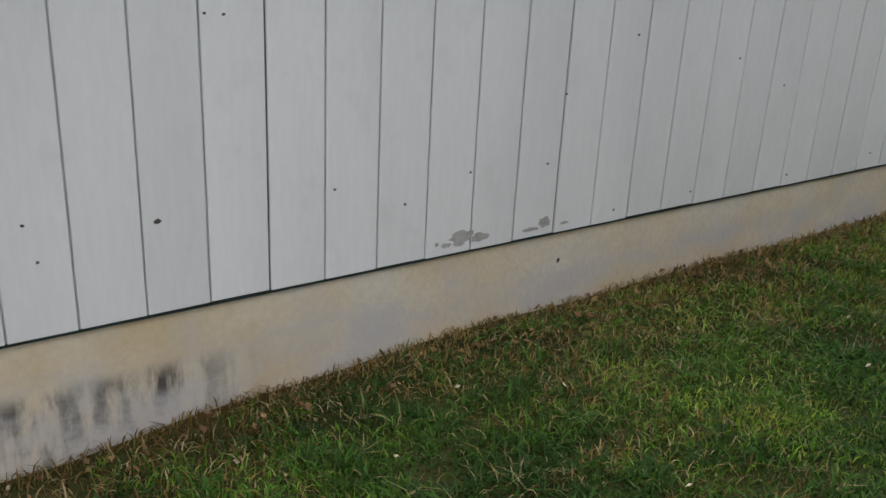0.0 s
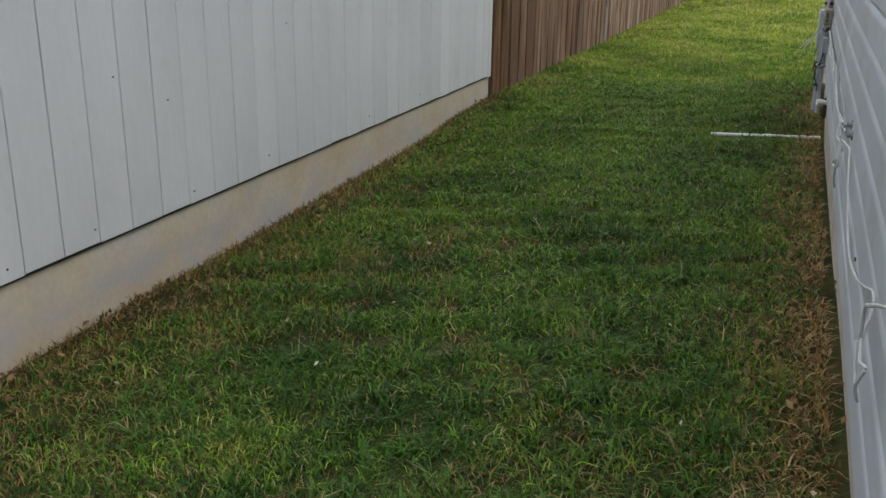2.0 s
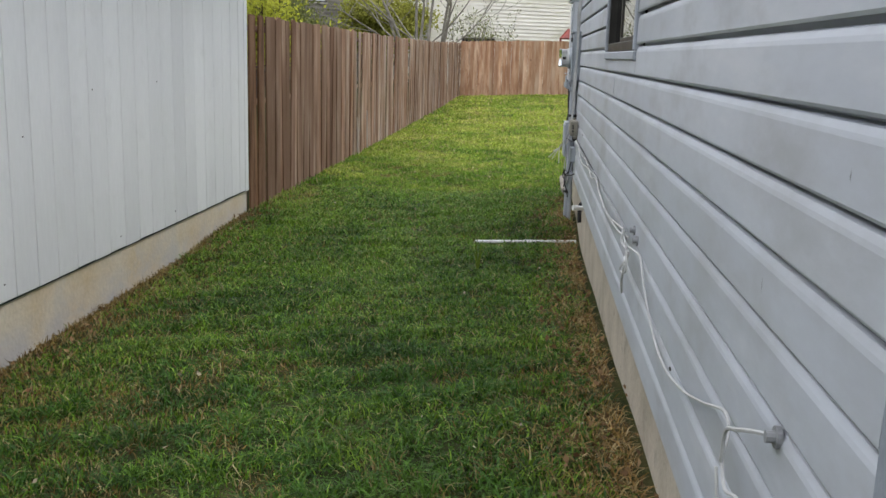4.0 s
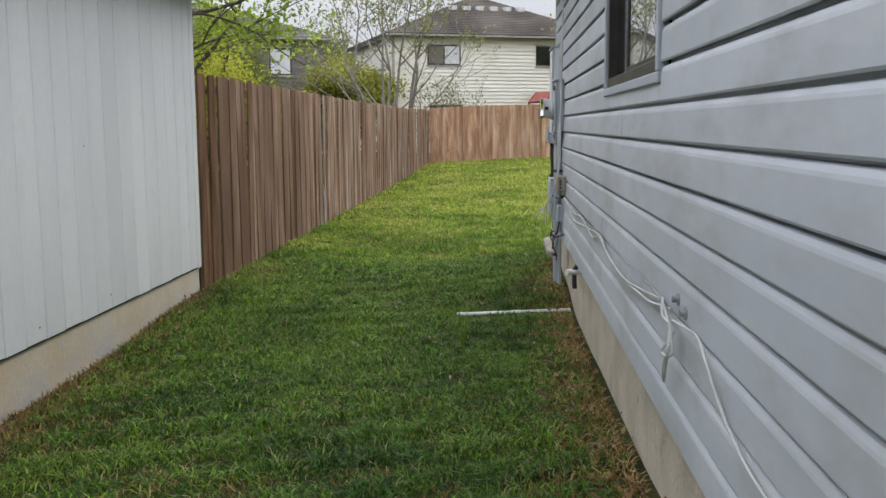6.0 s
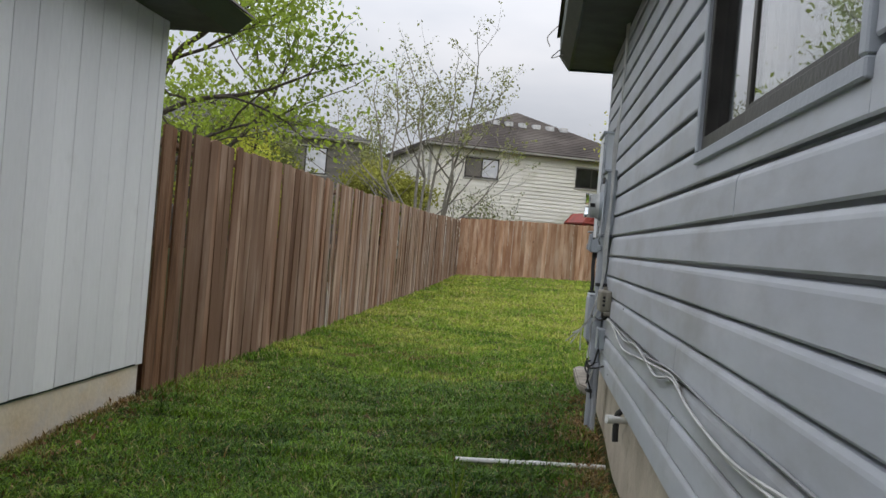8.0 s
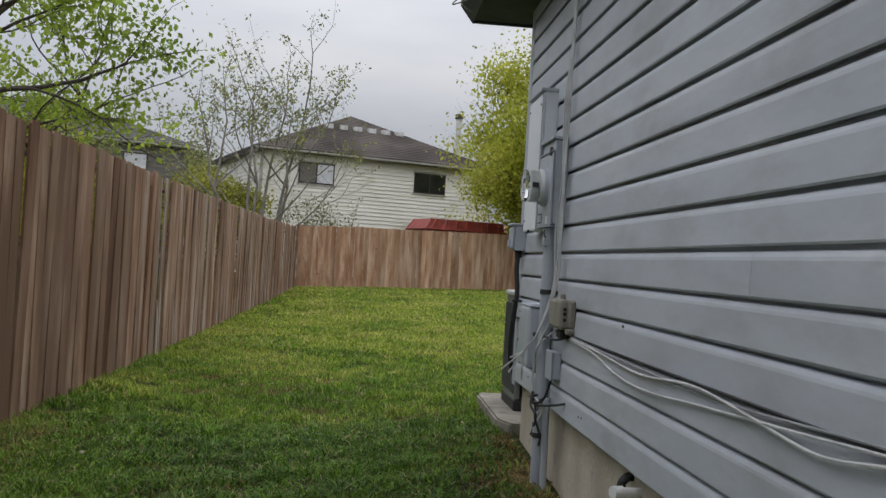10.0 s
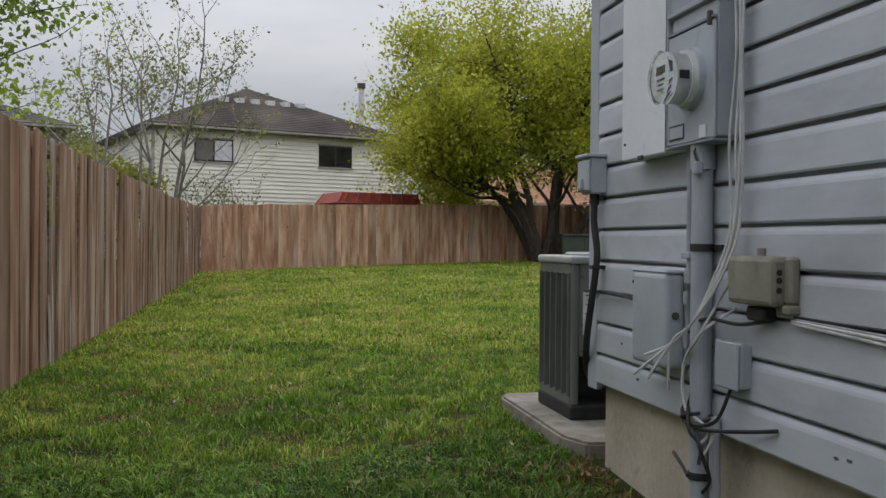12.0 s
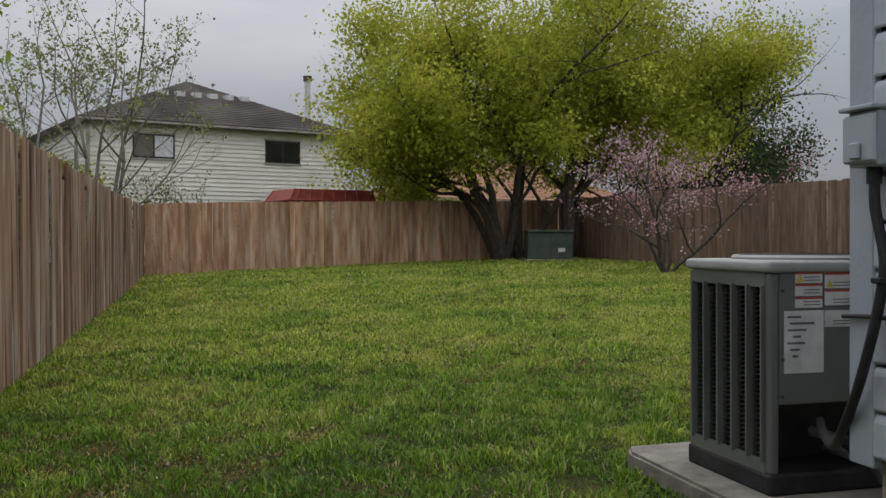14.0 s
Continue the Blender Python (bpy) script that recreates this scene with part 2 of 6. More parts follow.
def box(bm, x0, x1, y0, y1, z0, z1, bevel=0.0, m=None, seg=1):
    g = bmesh.ops.create_cube(bm, size=1.0)
    vs = g["verts"]
    for v in vs:
        v.co = Vector(((x0 + x1) / 2 + v.co.x * (x1 - x0), (y0 + y1) / 2 + v.co.y * (y1 - y0), (z0 + z1) / 2 + v.co.z * (z1 - z0)))
    if m is not None:
        for v in vs:
            v.co = m @ v.co
    if bevel:
        es = list({e for v in vs for e in v.link_edges})
        bmesh.ops.bevel(bm, geom=es, offset=bevel, segments=seg, affect="EDGES", profile=0.5)
    return bm


def boxed(*a, **k):
    return box(bmesh.new(), *a, **k)


def rod(bm, a, b, r, r2=None, n=12, caps=True):
    """A round bar from a to b."""
    a, b = Vector(a), Vector(b)
    d = b - a
    m = Matrix.Translation((a + b) / 2) @ d.to_track_quat("Z", "Y").to_matrix().to_4x4()
    bmesh.ops.create_cone(bm, cap_ends=caps, segments=n, radius1=r, radius2=r if r2 is None else r2, depth=d.length, matrix=m)
    return bm


def tube(bm, pts, r, n=6, taper=None):
    """A bent tube through points."""
    pts = [Vector(p) for p in pts]
    rings = []
    for i, p in enumerate(pts):
        d = (pts[min(i + 1, len(pts) - 1)] - pts[max(i - 1, 0)]).normalized()
        side = d.cross(Vector((0.31, 0.22, 0.93)))
        side = side.normalized() if side.length > 1e-3 else Vector((1, 0, 0))
        up = side.cross(d)
        rad = r if taper is None else r + (taper - r) * i / (len(pts) - 1)
        rings.append([bm.verts.new(p + rad * (math.cos(a) * side + math.sin(a) * up)) for a in [2 * math.pi * k / n for k in range(n)]])
    for r0, r1 in zip(rings, rings[1:]):
        for k in range(n):
            bm.faces.new((r0[k], r0[(k + 1) % n], r1[(k + 1) % n], r1[k]))
    bm.faces.new(rings[0][::-1]), bm.faces.new(rings[-1])
    return bm


def curve_pts(ctrl, steps=6):
    """Catmull-Rom through control points."""
    c = [Vector(p) for p in ctrl]
    c = [2 * c[0] - c[1]] + c + [2 * c[-1] - c[-2]]
    out = []
    for i in range(1, len(c) - 2):
        for s in range(steps):
            t = s / steps
            out.append(0.5 * ((2 * c[i]) + (c[i + 1] - c[i - 1]) * t + (2 * c[i - 1] - 5 * c[i] + 4 * c[i + 1] - c[i + 2]) * t * t + (3 * c[i] - c[i - 1] - 3 * c[i + 1] + c[i + 2]) * t ** 3))
    out.append(c[-2])
    return out


def prism(bm, poly, axis, a, b):
    """Extrudes a 2D polygon along an axis: 'y' takes (x, z), 'x' takes (y, z), 'z' takes (x, y)."""
    def at(p, s):
        return {"y": (p[0], s, p[1]), "x": (s, p[0], p[1]), "z": (p[0], p[1], s)}[axis]
    r0 = [bm.verts.new(at(p, a)) for p in poly]
    r1 = [bm.verts.new(at(p, b)) for p in poly]
    n = len(poly)
    for k in range(n):
        bm.faces.new((r0[k], r0[(k + 1) % n], r1[(k + 1) % n], r1[k]))
    bm.faces.new(r0[::-1]), bm.faces.new(r1)
    return bm


# ---- ground ----
def lerp(rows, v):
    for (a, p), (b, q) in zip(rows, rows[1:]):
        if v <= b:
            s = min(max((v - a) / (b - a), 0), 1)
            return p + (q - p) * (s * s * (3 - 2 * s))
    return rows[-1][1]


LEFT = [(-11, -0.2), (-9.5, -0.145), (-8.8, -0.07), (-7.6, -0.02), (-5.5, 0.005), (-3.5, 0.04), (-1.3, 0.13), (4, 0.11), (12, 0.12), (22, 0.20), (30, 0.22)]
MID = [(-11, 0.05), (-6.0, 0.06), (-1.8, 0.05), (1, 0.10), (6, 0.12), (22, 0.26), (30, 0.35)]
RIGHT = [(-11, 0.2), (-6.5, 0.22), (-4.5, 0.13), (-2.8, 0.085), (-1.9, 0.065), (-1.0, 0.16), (0.3, 0.20), (4, 0.12), (22, 0.30), (30, 0.4)]


def ground_z(x, y):
    if x < -1.4:
        s = min(max((x + 2.9) / 1.5, 0), 1)
        z = lerp(LEFT, y) * (1 - s) + lerp(MID, y) * s
    else:
        s = min(max((x + 1.4) / 1.4, 0), 1)
        z = lerp(MID, y) * (1 - s) + lerp(RIGHT, y) * s
    z += 0.02 * min(max(x, 0), 10) * min(max(y / 20, 0), 1)
    z += 0.012 * noise.noise(Vector((x * 1.3, y * 1.3, 0.0)))
    far = max(0.0, max(abs(x) - 30, abs(y - 10) - 35))
    return z - min(far * 0.003, 0.6)


def make_ground():
    def steps(a, b, near0, near1, fine, coarse):
        v, out = a, []
        while v < b:
            out.append(v)
            d = max(0, near0 - v, v - near1)
            v += fine + d * coarse
        return out + [b]
    xs = steps(-400, 400, -3.2, 10, 0.2, 0.35)
    ys = steps(-300, 500, -12, 27, 0.22, 0.35)
    verts = [(x, y, ground_z(x, y)) for y in ys for x in xs]
    w = len(xs)
    faces = [(j * w + i, j * w + i + 1, (j + 1) * w + i + 1, (j + 1) * w + i) for j in range(len(ys) - 1) for i in range(w - 1)]
    me = bpy.data.meshes.new("ground")
    me.from_pydata(verts, [], faces)
    me.polygons.foreach_set("use_smooth", [True] * len(me.polygons))
    me.materials.append(M_SOIL)
    return tagged(new("ground", me), "green lawn soil with dry patches between houses", "ground", kind="structure")


make_ground()

# ---- neighbour's outbuilding with painted grooved panels ----
LX, L_END, L_START = -2.865, -1.257, -13.0
GROOVE, G0 = 0.2114, -7.418
L_TOP, L_BOT = 2.47, 0.337


def make_outbuilding():
    thing = base("outbuilding", (-5, -6, 0), "white-grey painted plywood outbuilding on a concrete footing", "building")
    part("foundation", boxed(-7.8, LX - 0.012, L_START, L_END - 0.012, -0.3, L_BOT - 0.006, 0.01), M_CONC_L, thing, "stained cream concrete footing")
    part("sheathing", boxed(-7.85, LX - 0.012, L_START, L_END - 0.004, L_BOT - 0.002, L_TOP, 0), M_GROOVE_SHADE, thing)
    # solid dark strip in place of the shade in the drip gap
    part("drip_gap_shade", boxed(LX - 0.011, LX - 0.004, L_START, L_END, L_BOT - 0.012, L_BOT - 0.003), M_FASCIA, thing, "dark strip standing for the shade in the drip gap under the panels")
    # the side towards the lawn, board by board
    k0, k1 = math.floor((L_START - G0) / GROOVE) + 1, math.ceil((L_END - 0.09 - G0) / GROOVE)
    rng = random.Random(4)
    meshes = []
    for s in range(4):
        # the joints between sheets stand wider open than the pressed grooves
        bm = boxed(-0.010, 0, 0.0050 if s == 1 else 0.0032, GROOVE - (0.0042 if s == 2 else 0.0032), 0, L_TOP - L_BOT, 0.0022)
        meshes.append(mesh_of("board", bm, M_WHITE))

    for k in range(k0, k1):
        y = G0 + k * GROOVE
        if y + GROOVE > L_END - 0.085:
            bm = boxed(LX - 0.010, LX, y + 0.004, L_END - 0.088, L_BOT, L_TOP, 0.0025)
            part("board", bm, M_WHITE, thing)
            break
        first = k % 6 == 0
        piece("board", meshes[1 if first else rng.choice((0, 2, 3))], pose(LX + rng.uniform(-0.0008, 0.0008), y, L_BOT + rng.uniform(-0.004, 0.002)), thing)
        if first:
            part("sheet_joint", boxed(LX - 0.0118, LX - 0.0072, y - 0.0022, y + 0.0042, L_BOT, L_TOP), M_DARKGAP, thing, "dark joint between two sheets")
    bm = boxed(LX - 0.02, LX + 0.004, L_END - 0.085, L_END + 0.004, L_BOT - 0.01, L_TOP, 0.004)
    part("corner_board", bm, M_WHITE, thing)
    # end wall towards the back
    for i in range(20):
        x = LX - 0.03 - i * GROOVE
        part("board", boxed(x - GROOVE + 0.004, x - 0.004, L_END - 0.004, L_END + 0.008, L_BOT, L_TOP, 0.0025), M_WHITE, thing)
    # eaves: soffit, a fascia square to the rafters, and the roof
    ex, ey, ez = LX + 0.33, L_END + 0.27, L_TOP
    part("soffit", boxed(-7.9, ex, L_START, ey - 0.02, ez, ez + 0.012), M_SOFFIT, thing, "dark plywood soffit")
    bm = prism(bmesh.new(), [(ex, ez - 0.005), (ex + 0.11, ez + 0.10), (ex + 0.095, ez + 0.115), (ex - 0.015, ez + 0.012)], "y", L_START, ey)
    part("fascia", bm, M_FASCIA, thing, "dark green fascia board")
    bm = prism(bmesh.new(), [(-7.9, ez + 0.012), (ex - 0.015, ez + 0.0125), (ex + 0.095, ez + 0.115), (-7.9, ez + 0.7)], "y", ey - 0.02, ey)
    part("fascia", bm, M_FASCIA, thing)
    bm = bmesh.new()
    prism(bm, [(ex + 0.13, ez + 0.105), (ex + 0.12, ez + 0.125), (-5.2, ez + 1.75), (-8.2, ez + 0.115), (-8.2, ez + 0.1), (-5.2, ez + 1.7)], "y", L_START, ey + 0.02)
    part("roof", bm, M_SHINGLE, thing)
    for ya, yb in ((L_START, L_START + 0.03), (L_END - 0.03, L_END)):
        part("gable", prism(bmesh.new(), [(-7.85, ez + 0.02), (LX - 0.01, ez + 0.02), (-5.2, ez + 1.6)], "y", ya, yb), M_WHITE, thing)
    return thing


make_outbuilding()

# ---- grey lap-sided house ----
H0, H1 = -8.40, 0.03
LAP0, LAP, LAPS = 0.531, 0.1206, 18
WIN = (-5.465, -4.035, 1.588, 2.50)
H_TOP = 2.65


def lap_profile(lap=LAP):
    return [(-0.004, 0.006), (-0.020, -0.002), (-0.0235, 0.004), (-0.0215, lap * 0.72), (-0.0195, lap * 0.79), (-0.0145, lap * 0.88), (-0.008, lap * 0.905), (0.010, lap * 0.92), (0.013, lap + 0.012), (0.015, lap + 0.012), (0.015, 0.006)]


def lap_mesh(y0, y1, material):
    return mesh_of("siding_board", prism(bmesh.new(), lap_profile(), "y", y0, y1), material)


def make_house():
    thing = base("house", (4, -4, 0), "grey vinyl lap-sided house on a concrete footing", "house")
    wx = 0.0
    part("foundation", boxed(0.03, 8.5, H0 + 0.03, H1 - 0.03, -0.3, LAP0 + 0.004, 0.01), M_CONC_R, thing, "stained tan concrete footing")
    # sheathing with the window opening through it
    y0, y1, z0, z1 = WIN
    for a, b, c, d in ((H0, y0, LAP0, H_TOP), (y1, H1, LAP0, H_TOP), (y0, y1, LAP0, z0), (y0, y1, z1, H_TOP)):
        part("sheathing", boxed(0.016, 0.14, a, b, c + 0.006, d), M_TRIMG, thing)
    part("sheathing", boxed(0.14, 8.5, H1 - 0.14, H1 - 0.002, LAP0 + 0.006, H_TOP), M_TRIMG, thing)
    part("sheathing", boxed(0.14, 8.5, H0 + 0.002, H0 + 0.14, LAP0 + 0.006, H_TOP), M_TRIMG, thing)
    part("sheathing", boxed(8.5, 8.64, H0, H1, LAP0 + 0.006, H_TOP), M_TRIMG, thing)
    part("room_floor", boxed(0.14, 8.5, H0 + 0.14, H1 - 0.14, LAP0 + 0.006, LAP0 + 0.05), M_SOFFIT, thing)
    part("inner_wall", boxed(3.4, 3.5, H0 + 0.14, H1 - 0.14, LAP0 + 0.05, H_TOP), M_TRIMG, thing)
    full = [lap_mesh(H0 + 0.075, -4.6 + 0.7 * i, M_SIDING) for i in range(3)]
    rest = [lap_mesh(-4.6 + 0.7 * i + 0.002, H1 - 0.07, M_SIDING) for i in range(3)]
    near, far = lap_mesh(H0 + 0.075, y0 - 0.04, M_SIDING), lap_mesh(y1 + 0.04, H1 - 0.07, M_SIDING)
    rng = random.Random(2)
    for k in range(LAPS):
        z = LAP0 + k * LAP
        if z + LAP > z0 - 0.03 and z < z1 + 0.03:
            if z < z0 - 0.04:
                bm = prism(bmesh.new(), [(x, min(h, z0 - 0.036 - z)) for x, h in lap_profile()], "y", y0 - 0.04, y1 + 0.04)
                bmesh.ops.translate(bm, verts=bm.verts, vec=(0, 0, z))
                part("siding_board", bm, M_SIDING, thing)
            pair = (near, far)
        else:
            i = rng.randrange(3)
            pair = (full[i], rest[i])
        for me in pair:
            piece("siding_board", me, pose(wx + rng.uniform(-0.001, 0.001), 0, z + rng.uniform(-0.0015, 0.0015)), thing)
    for k in range(LAPS):
        z = LAP0 + k * LAP
        bm = prism(bmesh.new(), [(-a, h) for a, h in lap_profile()], "x", 0.07, 8.5)
        bmesh.ops.translate(bm, verts=bm.verts, vec=(0, H1, z))
        part("siding_board", bm, M_SIDING, thing)
    # corner posts
    part("corner_post", boxed(-0.024, 0.004, H1 - 0.07, H1 + 0.022, LAP0 - 0.03, H_TOP, 0.004), M_TRIMG, thing)
    part("corner_post", boxed(0.004, 0.07, H1 - 0.004, H1 + 0.022, LAP0 - 0.03, H_TOP, 0.004), M_TRIMG, thing)
    part("corner_post", boxed(-0.026, 0.004, H0 - 0.02, H0 + 0.075, LAP0 - 0.03, H_TOP, 0.008), M_POST, thing)
    part("front_trim", boxed(-0.015, 0.16, H0 - 0.045, H0 - 0.02, LAP0 - 0.03, H_TOP, 0.004), M_TRIMW, thing, "white front corner board")
    part("front_wall", boxed(0.16, 8.5, H0 - 0.02, H0 + 0.002, LAP0, H_TOP), M_TRIMW, thing)
    # eaves
    ex, ey, ez = -0.34, 0.38, H_TOP
    part("soffit", boxed(ex, 8.6, H0 - 0.4, ey - 0.02, ez + 0.002, ez + 0.014), M_SOFFIT, thing, "dark soffit")
    bm = prism(bmesh.new(), [(ex, ez - 0.012), (ex - 0.075, ez + 0.085), (ex - 0.085, ez + 0.25), (ex - 0.06, ez + 0.25), (ex - 0.05, ez + 0.09), (ex + 0.018, ez + 0.002)], "y", H0 - 0.4, ey)
    part("fascia", bm, M_FASCIA, thing, "dark green fascia board")
    bm = prism(bmesh.new(), [(ex, ez - 0.012), (8.6, ez - 0.012), (8.6, ez + 0.25), (ex - 0.06, ez + 0.25), (ex - 0.06, ez + 0.1)], "y", ey - 0.02, ey + 0.002)
    part("fascia", bm, M_FASCIA, thing)
    bm = bmesh.new()
    prism(bm, [(ex - 0.11, ez + 0.24), (ex - 0.11, ez + 0.27), (4.2, ez + 2.2), (8.8, ez + 0.27), (8.8, ez + 0.24), (4.2, ez + 2.15)], "y", H0 - 0.42, ey + 0.03)
    part("roof", bm, M_SHINGLE, thing)
    for ya, yb in ((H0, H0 + 0.05), (H1 - 0.05, H1)):
        part("gable", prism(bmesh.new(), [(0.0, ez + 0.02), (8.5, ez + 0.02), (4.2, ez + 2.0)], "y", ya, yb), M_SIDING, thing)
    return thing


HOUSE = make_house()


# ---- fences ----
def fence_board_mesh(rng, h, w, material, dog=0.02):
    bm = bmesh.new()
    t = 0.016
    a, b = -w / 2 + 0.0005, w / 2 - 0.0005
    j = lambda s: rng.uniform(-s, s)
    poly = [(a, 0), (b, 0), (b + j(0.0015), h * 0.5), (b + j(0.001), h - dog), (b - dog, h + j(0.006)), (a + dog, h + j(0.006)), (a + j(0.001), h - dog), (a + j(0.0015), h * 0.5)]
    prism(bm, poly, "y", 0, t)
    return mesh_of("board", bm, material)


def make_fence(start, end, height, material, label, seed, width=0.14, first=None, gap=0.002, facing=1, posts=2.4, lean=0.6, drop=0.0):
    """Upright boards along a line, nailed to rails and posts behind them."""
    rng = random.Random(seed)
    s, e = Vector((*start, 0)), Vector((*end, 0))
    d = (e - s).normalized()
    length = (e - s).length
    n = Vector((-d.y, d.x, 0)) * facing
    yaw = math.degrees(math.atan2(d.y, d.x))
    thing = base("fence", (*((s + e) / 2).xy, 0.1), label, "fence")
    kinds = [fence_board_mesh(rng, height, width, material, rng.choice((0.012, 0.02, 0.006))) for _ in range(8)]
    if material is M_FENCE_L:
        kinds += [fence_board_mesh(rng, height, width, M_FENCE_L2, rng.choice((0.012, 0.02))) for _ in range(3)]
    newer = [fence_board_mesh(rng, height, width, first, 0.012) for _ in range(3)] if first else []
    x, i = width / 2, 0
    while x < length - width / 3:
        p = s + d * x
        me = newer[i % 3] if first and i < 3 else rng.choice(kinds)
        z = ground_z(p.x, p.y) + rng.uniform(-0.025, -0.005) - drop
        q = p + n * (rng.uniform(-0.005, 0.005) + (0.006 if i % 2 else -0.006))
        m = Matrix.Translation((q.x, q.y, z)) @ Matrix.Rotation(radians(yaw), 4, "Z") @ pose(0, 0, 0, rng.uniform(-lean, lean) * 0.7, rng.uniform(-lean, lean) * 0.18, rng.uniform(-1.5, 1.5))
        piece("board", me, m, thing)
        x += width + gap + rng.choice((-0.002, 0.0, 0.001, 0.002, 0.006))
        i += 1
    for h in (0.25, 0.95, 1.6):
        steps = max(2, int(length / 3))
        bm = bmesh.new()
        tube(bm, [(s + d * (length * k / steps)).xy[:] + (ground_z(*(s + d * (length * k / steps)).xy) + h,) for k in range(steps + 1)], 0.03, n=4)
        bmesh.ops.translate(bm, verts=bm.verts, vec=n * 0.055)
        part("rail", bm, material, thing)
    k = 0
    while k * posts < length:
        p = s + d * min(k * posts + 0.1, length - 0.1) + n * 0.11
        z = ground_z(p.x, p.y)
        part("post", boxed(p.x - 0.045, p.x + 0.045, p.y - 0.045, p.y + 0.045, z - 0.1, z + height - 0.12), material, thing)
        k += 1
    return thing


BACK_L, BACK_R = (-2.75, 22.15), (9.9, 26.6)
make_fence((-2.87, L_END + 0.05), (-2.76, 22.15), 1.73, M_FENCE_L, "weathered grey-brown cedar privacy fence beside the lawn", 11, first=M_FENCE_NEW, lean=0.9)


def make_split_board():
    z = ground_z(-2.84, 4.0)
    t = base("split_board", (-2.84, 4.0, z), "pale split fence slat leaning at the foot of the fence", "fence slat")
    for k, (y, h, w) in enumerate(((3.96, 0.55, 0.03), (4.05, 0.75, 0.022), (4.75, 0.6, 0.028))):
        bm = prism(bmesh.new(), [(y, z - 0.02), (y + w, z - 0.02), (y - 0.02 + w, z + h * 0.6), (y - 0.045, z + h), (y - 0.03, z + h * 0.5)], "x", -2.845, -2.832)
        part("slat", bm, M_CHIP_PALE, t)


M_CHIP_PALE = mat("pale_split_wood", [(0.34, 0.29, 0.25), (0.46, 0.41, 0.36)], 5, 0.9, stretch=(5, 5, 0.6), fine=0.25)
make_split_board()
make_fence(BACK_L, BACK_R, 1.80, M_FENCE_B, "reddish tan cedar privacy fence at the back", 12)
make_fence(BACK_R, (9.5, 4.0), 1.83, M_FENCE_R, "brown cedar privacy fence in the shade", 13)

# ---- window and fixtures on the grey house ----
M_BRONZE = mat("bronze_frame", [(0.02, 0.018, 0.016), (0.04, 0.036, 0.032)], 8, 0.4, fine=0.1)
M_BOX = mat("grey_enamel", [(0.34, 0.37, 0.40), (0.42, 0.45, 0.48)], 4, 0.45, fine=0.06, bump=0.05, stain=((0.24, 0.25, 0.26), 9, 0.6, 0.8))
M_BOX_L = mat("pale_enamel", [(0.62, 0.65, 0.67), (0.72, 0.74, 0.755)], 3, 0.45, fine=0.06, bump=0.05, stain=((0.36, 0.37, 0.37), 10, 0.6, 0.8))
M_PIPE = mat("grey_conduit", [(0.30, 0.32, 0.35), (0.40, 0.42, 0.45)], 5, 0.5, fine=0.1, stretch=(3, 3, 0.6))
M_BEIGE = mat("beige_plastic", [(0.20, 0.185, 0.145), (0.28, 0.26, 0.21)], 7, 0.6, fine=0.12, stain=((0.13, 0.12, 0.095), 12, 0.55, 0.8))
M_BLACK = mat("black_rubber", [(0.012, 0.012, 0.013), (0.035, 0.034, 0.034)], 9, 0.6, fine=0.2)
M_CABLE = mat("grey_white_cable", [(0.42, 0.42, 0.41), (0.60, 0.60, 0.58)], 8, 0.5, fine=0.15)
M_CABLE_G = mat("grey_cable", [(0.20, 0.205, 0.21), (0.32, 0.325, 0.33)], 8, 0.5, fine=0.15)
M_PVC = mat("white_pvc", [(0.66, 0.66, 0.63), (0.80, 0.80, 0.78)], 9, 0.4, fine=0.08, stain=((0.35, 0.32, 0.26), 22, 0.6, 0.75))
M_LABEL = mat("paper_label", [(0.55, 0.55, 0.53), (0.70, 0.70, 0.68)], 14, 0.6, fine=0.1, bump=0)
M_INK = mat("label_ink", [(0.10, 0.10, 0.10), (0.20, 0.20, 0.20)], 14, 0.6, bump=0)
M_RED = mat("red_print", [(0.42, 0.05, 0.03), (0.50, 0.08, 0.05)], 14, 0.6, bump=0)
M_YELLOW = mat("yellow_print", [(0.62, 0.50, 0.05), (0.70, 0.58, 0.08)], 14, 0.6, bump=0)
M_DARKPAINT = mat("dark_speck", [(0.05, 0.045, 0.04), (0.11, 0.10, 0.09)], 30, 0.9)
M_CHIP = mat("bare_grey_wood", [(0.33, 0.32, 0.30), (0.45, 0.44, 0.415)], 20, 0.9, fine=0.2)
M_ROOM = mat("curtain_cloth", [(0.55, 0.54, 0.50), (0.66, 0.65, 0.61)], 6, 0.9)


def glass(name, tint=(1, 1, 1), rough=0.0):
    m = bpy.data.materials.new(name)
    m.use_nodes = True
    b = m.node_tree.nodes["Principled BSDF"]
    b.inputs["Base Color"].default_value = (*tint, 1)
    b.inputs["Roughness"].default_value = rough
    b.inputs["Transmission Weight"].default_value = 1.0
    b.inputs["IOR"].default_value = 1.5
    return m


M_GLASS = glass("window_glass", (0.93, 0.96, 0.95))
M_METERGLASS = glass("meter_glass", (0.95, 0.97, 0.97), 0.03)


